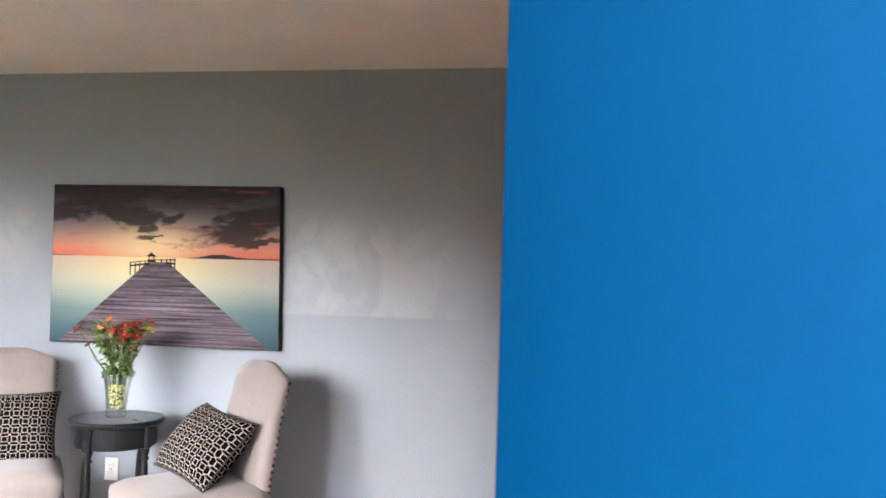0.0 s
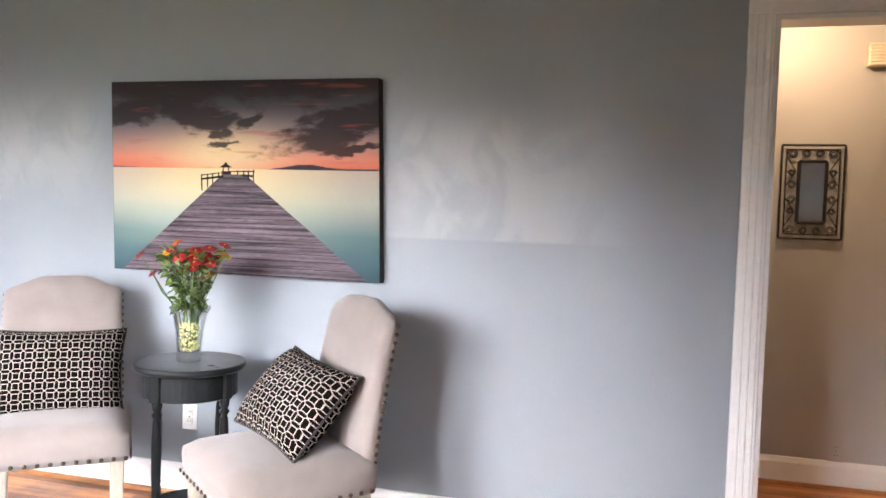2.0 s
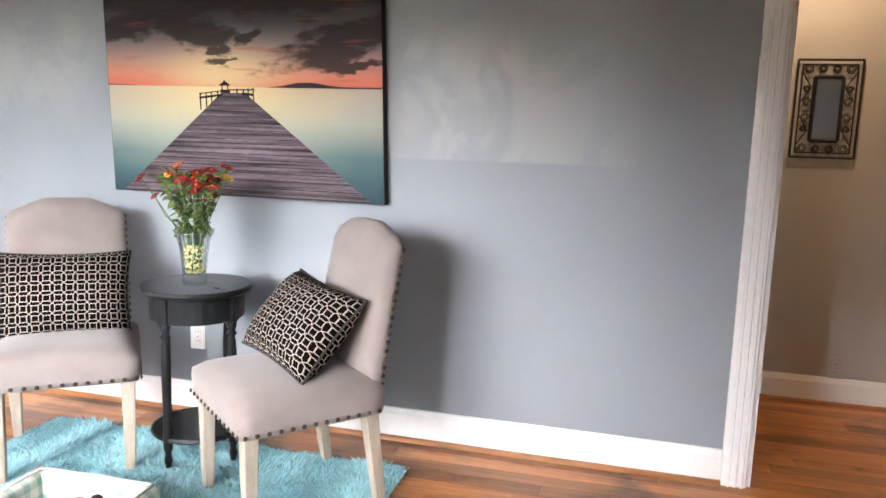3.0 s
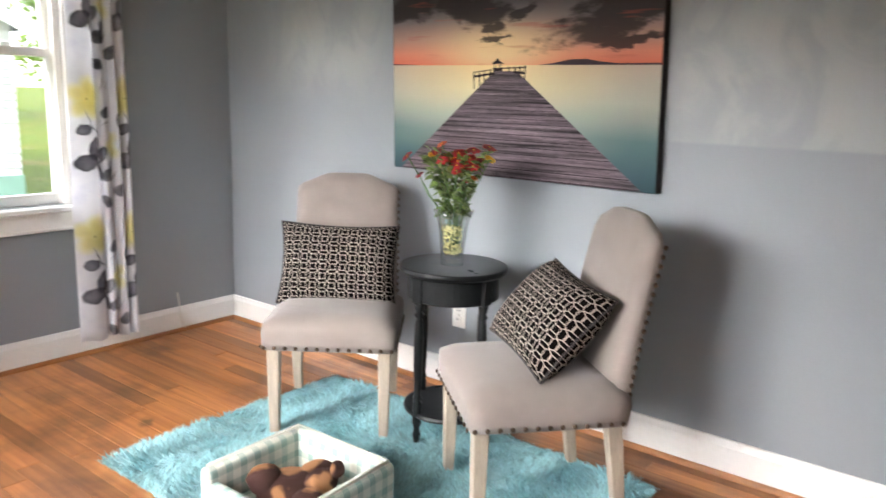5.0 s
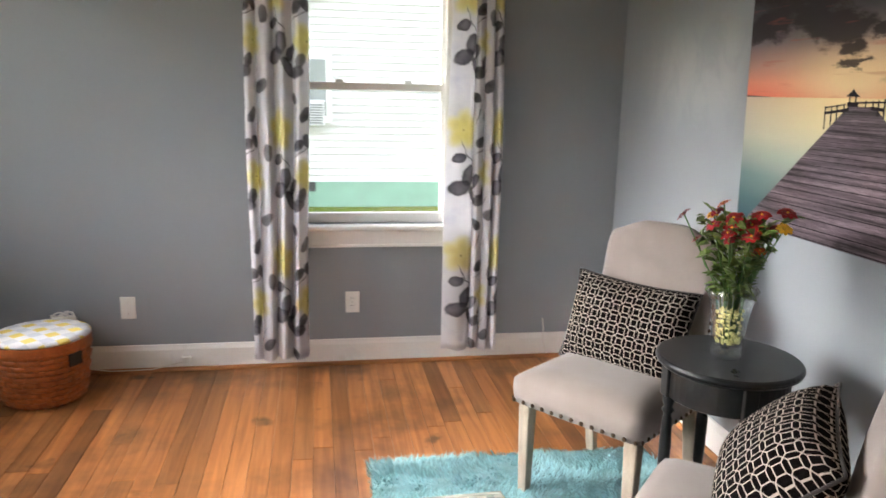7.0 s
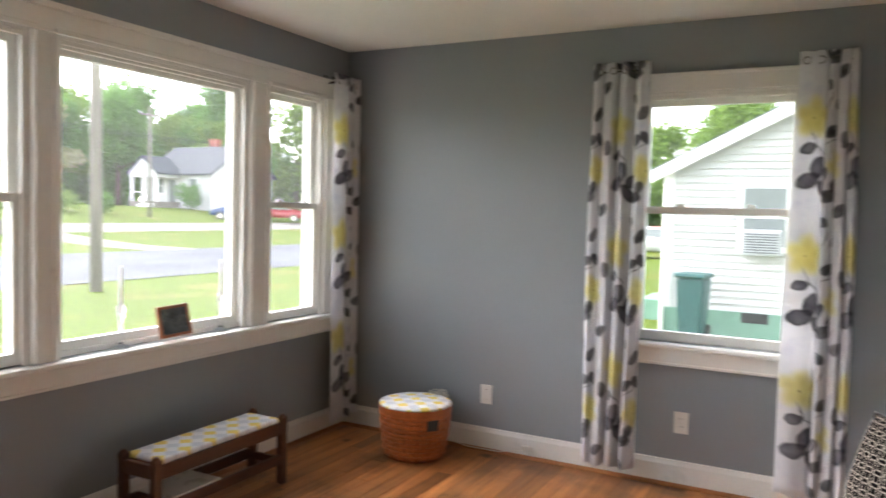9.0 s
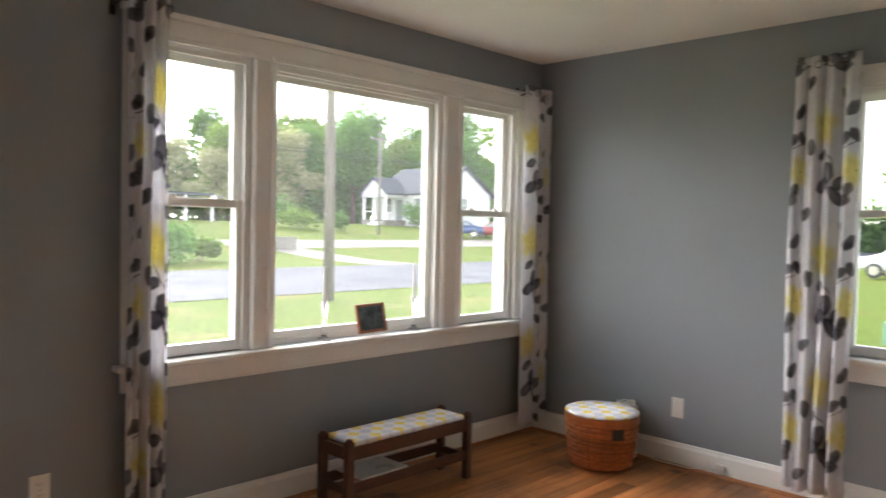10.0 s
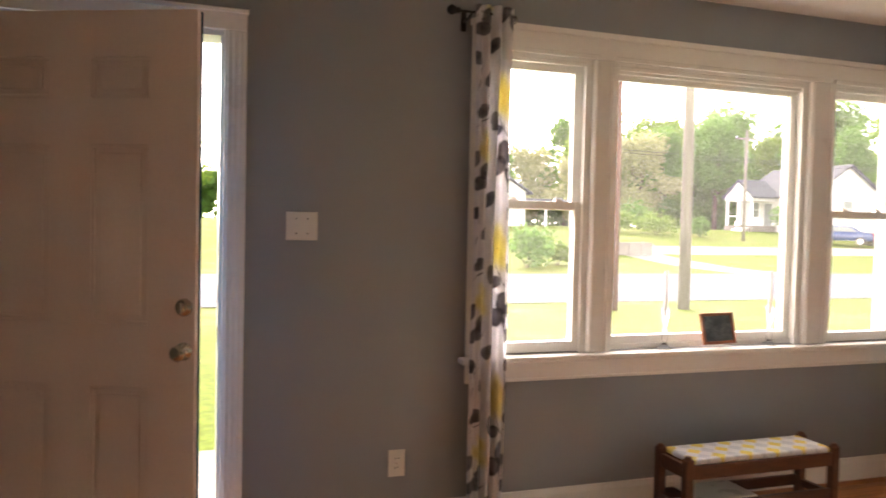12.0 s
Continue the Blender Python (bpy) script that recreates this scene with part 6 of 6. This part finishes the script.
gz = ground_z(0, -52)
far = empty("house", pose(0, 0, 0), label="white cottage with a slate-grey roof and porch across the street", category="house")
part("wall", gable_body(-58, -50, -55.6, -47, gz - 0.6, 4.4, 7.0), SIDING, far)
roof_slabs(far, -58, -50, -55.6, -47, 4.4, 7.0, 0.4)
part("chimney", box(-55.4, -52, 6.0, -54.6, -51.2, 8.0, 0.03), BRICKRED, far)
part("porch_gable", gable_body(-50, -47.3, -54.6, -51.0, 3.9, 4.3, 5.7, False), SIDING, far)
roof_slabs(far, -50, -47.4, -54.6, -51.0, 4.3, 5.7, 0.25, False)
part("porch_floor", box(-50, -54.6, gz - 0.4, -47.3, -51.0, gz + 0.5, 0.02), CONCRETE, far)
for y in (-54.4, -52.9, -51.2):
    part("porch_post", box(-47.55, y - 0.09, gz + 0.5, -47.37, y + 0.09, 4.0, 0.01), TRIM, far)
part("porch_rail", box(-47.5, -54.4, gz + 1.3, -47.42, -52.9, gz + 1.38), TRIM, far)
for k in range(5):
    part("porch_step", box(-47.3, -52.8, gz - 0.5, -47.3 + 0.3 * (5 - k), -51.4, gz - 0.3 + 0.16 * k), TRIM, far)
house_window(far, -49.95, -53.6, gz + 1.3, 1.1, 1.4, 90)
house_window(far, -49.95, -49.2, gz + 1.3, 1.0, 1.4, 90)
house_window(far, -54, -46.95, gz + 1.4, 1.0, 1.4, 180)
part("door", box(-50.0, -52.4, gz + 0.5, -49.93, -51.5, gz + 2.55, 0.01), PANEDARK, far)
gz2 = ground_z(0, -51)
lh = empty("house", pose(0, 0, 0), label="white gabled house with dark eaves beyond the lawn", category="house")
part("wall", gable_body(-25.6, -17, -62, -52, gz2 - 0.6, 4.0, 6.6), SIDING, lh)
roof_slabs(lh, -25.6, -17, -62, -52, 4.0, 6.6, 0.45)
for x in (-23.6, -19):
    house_window(lh, x, -51.95, gz2 + 1.2, 1.2, 1.4, 180)
part("porch_roof", box(-30.5, -58, 3.3, -25.6, -53, 3.5, 0.02), SLATE, lh)
for x in (-30.3, -28):
    part("porch_post", box(x - 0.07, -53.2, gz2 - 0.3, x + 0.07, -53.06, 3.3), TRIM, lh)

# the neighbour's house, clad in lapped boards
NX, NY0, NY1, NE, NR = -12.6, 0.85, 6.6, 2.28, 3.74
nb = empty("house", pose(0, 0, 0), label="white lap-sided house on a green block base next door", category="house")
part("wall", gable_body(NX - 11, NX - 0.03, NY0, NY1, -0.06, NE, NR, False), SIDING, nb)
part("foundation", box(NX - 11.03, NY0 - 0.03, -0.75, NX + 0.02, NY1 + 0.03, -0.055, 0.01), GREENBLOCK, nb, "pale green painted block base")
roof_slabs(nb, NX - 11, NX, NY0, NY1, NE, NR, 0.3, False, 0.05)
for s, (ya, yb) in ((0, (NY0 - 0.3, (NY0 + NY1) / 2)), (1, ((NY0 + NY1) / 2, NY1 + 0.3))):
    sl = (NR - NE) / ((NY1 - NY0) / 2)
    za, zb = (NE - 0.3 * sl, NR) if s == 0 else (NR, NE - 0.3 * sl)
    bm = bmesh.new()
    q = [[bm.verts.new((NX + dx, y, z + dz)) for dx, dz in ((0.28, -0.16), (0.32, -0.16), (0.32, 0.04), (0.28, 0.04))] for y, z in ((ya, za), (yb, zb))]
    for k in range(4):
        bm.faces.new((q[0][k], q[0][(k + 1) % 4], q[1][(k + 1) % 4], q[1][k]))
    bm.faces.new(q[0][::-1])
    bm.faces.new(q[1])
    part("rake_board", bm, TRIM, nb)
SLATEGREY = surface("ac_casing", (0.42, 0.43, 0.43), 0.5, 0.06, 5, 0.05)
nw = house_window(nb, NX + 0.03, 2.33, 1.0, 0.62, 0.95, 90)
ac = part("window_air_conditioner", box(-0.28, -0.42, -0.16, 0.28, 0.0, 0.24, 0.02), SLATEGREY, nb, "boxy white window air conditioner", m=pose(NX + 0.05, 2.33, 1.04, 0, 0, 90))
for k in range(8):
    part("louvre", box(-0.24, -0.428, -0.12 + k * 0.04, 0.24, -0.418, -0.1 + k * 0.04), surface("ac_louvre", (0.12, 0.125, 0.13), 0.5) if k == 0 else bpy.data.materials["ac_louvre"], ac)
house_window(nb, NX + 0.03, 4.81, 1.32, 0.40, 0.56, 90)
for y in (2.25, 5.4):
    part("foundation_vent", box(NX + 0.015, y - 0.2, -0.22, NX + 0.03, y + 0.2, -0.06), DARK, nb)
part("corner_board", box(NX - 0.05, NY0 - 0.02, -0.06, NX + 0.03, NY0 + 0.07, NE), TRIM, nb)

part("porch_base", box(NX - 2.6, NY0 - 0.75, -0.75, NX - 1.3, NY0 - 0.031, -0.1, 0.01), GREENBLOCK, nb, "pale green painted block base")
part("downspout", tube([(NX + 0.06, NY0 - 0.05, -0.6), (NX + 0.06, NY0 - 0.05, NE - 0.1)], 0.035, 8), TRIM, nb)

binm = surface("teal_plastic", (0.02, 0.085, 0.08), 0.45, 0.1, 5, 0.1)
wb = empty("wheeled_bin", pose(-12.0, 1.39, -0.48, 0, 0, 84), label="teal plastic wheeled rubbish bin beside the neighbour's wall", category="bin")
bm = bmesh.new()
lo = [bm.verts.new((x * 0.17, y * 0.19, 0.06)) for x, y in ((-1, -1), (1, -1), (1, 1), (-1, 1))]
hi = [bm.verts.new((x * 0.215, y * 0.25, 0.98)) for x, y in ((-1, -1), (1, -1), (1, 1), (-1, 1))]
for k in range(4):
    bm.faces.new((lo[k], lo[(k + 1) % 4], hi[(k + 1) % 4], hi[k]))
bm.faces.new(lo[::-1])
bm.faces.new(hi)
bmesh.ops.bevel(bm, geom=bm.edges[:], offset=0.03, segments=2, affect="EDGES")
part("body", bm, binm, wb)
part("lid", box(-0.24, -0.285, 0.98, 0.24, 0.285, 1.05, 0.03), binm, wb)
part("handle", tube([(-0.17, 0.30, 0.95), (0.17, 0.30, 0.95)], 0.02, 8), binm, wb)
for x in (-0.19, 0.19):
    w_ = turned_at([(0.11, -0.03), (0.12, -0.02), (0.12, 0.02), (0.11, 0.03)], (0, 0, 0), 0)
    part("wheel", w_, DARK, wb, m=pose(x, 0.19, 0.12, 0, 90, 0))


def car(m, paint, label):
    """A parked saloon, nose to -x."""
    thing = empty("car", m, label=label, category="car", group="parked cars")
    prof = [(-2.15, 0.35), (2.15, 0.35), (2.2, 0.75), (2.05, 0.95), (1.3, 1.0), (0.75, 1.42), (-0.55, 1.45), (-1.15, 0.98), (-2.0, 0.85), (-2.2, 0.6)]
    bm = bmesh.new()
    a, b_ = [[bm.verts.new((x, s * (0.86 if z < 1.1 else 0.68), z)) for x, z in prof] for s in (-1, 1)]
    for k in range(len(prof)):
        n = (k + 1) % len(prof)
        bm.faces.new((a[k], a[n], b_[n], b_[k]))
    bm.faces.new(a[::-1])
    bm.faces.new(b_)
    bmesh.ops.bevel(bm, geom=bm.edges[:], offset=0.05, segments=2, affect="EDGES")
    part("body", bm, paint, thing, smooth=True)
    for s in (-1, 1):
        bm = bmesh.new()
        q = [(-0.95, 1.03), (1.1, 1.03), (0.68, 1.36), (-0.5, 1.38)]
        bm.faces.new([bm.verts.new((x, s * (0.88 - 0.42 * (z - 1.0)), z)) for x, z in q])
        part("side_window", bm, PANEDARK, thing)
        for x in (-1.35, 1.35):
            wh = part("wheel", turned_at([(0.22, -0.09), (0.32, -0.08), (0.32, 0.08), (0.22, 0.09)], (x, s * 0.8, 0.32), 90), DARK, thing)
            part("rim", turned_at([(0.2, -0.1), (0.2, 0.1)], (x, s * 0.8, 0.32), 90), NICKEL, wh)
    part("windscreen", box(-0.02, -0.6, 0, 0.02, 0.6, 0.5), PANEDARK, thing, m=pose(-0.92, 0, 1.0, 0, 42, 0))


for x, y, rot, colour, label in ((-46.5, -40.5, 130, (0.03, 0.06, 0.16), "blue saloon car parked on the far drive"), (-50.5, -39.5, 120, (0.30, 0.03, 0.035), "dark red car parked on the far drive"), (-43, -5.4, 80, (0.42, 0.05, 0.035), "red car parked beyond the neighbour's house"), (-35.4, -4.0, 85, (0.6, 0.6, 0.6), "white car parked beyond the neighbour's house")):
    car(pose(x, y, ground_z(x, y), 0, 0, rot), surface("car_paint", colour, 0.25, 0.03, 3, 0.0, coat=0.5), label)
fence = empty("block_wall", pose(-24.0, -34.2, ground_z(0, -34)), label="low weathered grey block wall by the drive", category="wall")
for k in range(4):
    part("block", box(-1.6 + 0.82 * k, -0.1, 0, -0.8 + 0.82 * k, 0.1, 0.75, 0.02), CONCRETE, fence)

# lapped boards of the neighbour's gable wall
row, z = 0, -0.055
while z < NR - 0.1:
    sl = (NR - NE) / ((NY1 - NY0) / 2)
    inset = max(0, (z + 0.06 - NE) / sl)
    ya, yb = NY0 + 0.07 + inset, NY1 - inset
    if yb - ya > 0.2:
        bm = bmesh.new()
        q = [[bm.verts.new((NX + dx, y, z + dz)) for dx, dz in ((-0.029, 0), (0.014, 0), (-0.018, 0.125), (-0.029, 0.125))] for y in (ya, yb)]
        for k in range(4):
            bm.faces.new((q[0][k], q[0][(k + 1) % 4], q[1][(k + 1) % 4], q[1][k]))
        bm.faces.new(q[0][::-1])
        bm.faces.new(q[1])
        part("siding_board", bm, SIDING, nb)
    z += 0.115


# ---- floor boards ----
base = part("floor", box(XW - 0.15, YS - 0.15, -0.12, XE + 0.12, YN + 0.12, -0.012), DARK, kind="structure", label="worn orange-brown strip wood floor")
part("subfloor", box(-1.3, YN + 0.1205, -0.12, 2.7, HALL + 0.05, -0.012), DARK, base)
rnd = random.Random(11)
BOARD = 0.0826
me_of = {}
y = YS
while y < HALL:
    w = min(BOARD, HALL - y)
    x = XW - rnd.uniform(0, 1.4)
    while x < XE:
        length = rnd.choice((0.9, 1.2, 1.6, 2.0, 2.4))
        a, b_ = max(x, XW if y < YN + 0.1 else -1.2), min(x + length, XE if y < YN + 0.1 else 2.6)
        if b_ - a > 0.05:
            key = (round(b_ - a, 2), round(w, 3))
            if key not in me_of:
                bm = box(0.0006, 0.0006, -0.012, b_ - a - 0.0006, w - 0.0006, 0.0)
                bmesh.ops.bevel(bm, geom=[e for e in bm.edges if all(v.co.z > -0.001 for v in e.verts)], offset=0.0012, segments=1, affect="EDGES")
                me_of[key] = finish(bm, WOOD)
            ob = new("floor_board", me_of[key])
            ob.parent = base
            ob.matrix_basis = pose(a, y, rnd.uniform(-0.0006, 0.0))
        x += length
        if y >= YN + 0.1 and x >= XE and b_ >= 2.55:
            break
    y += BOARD
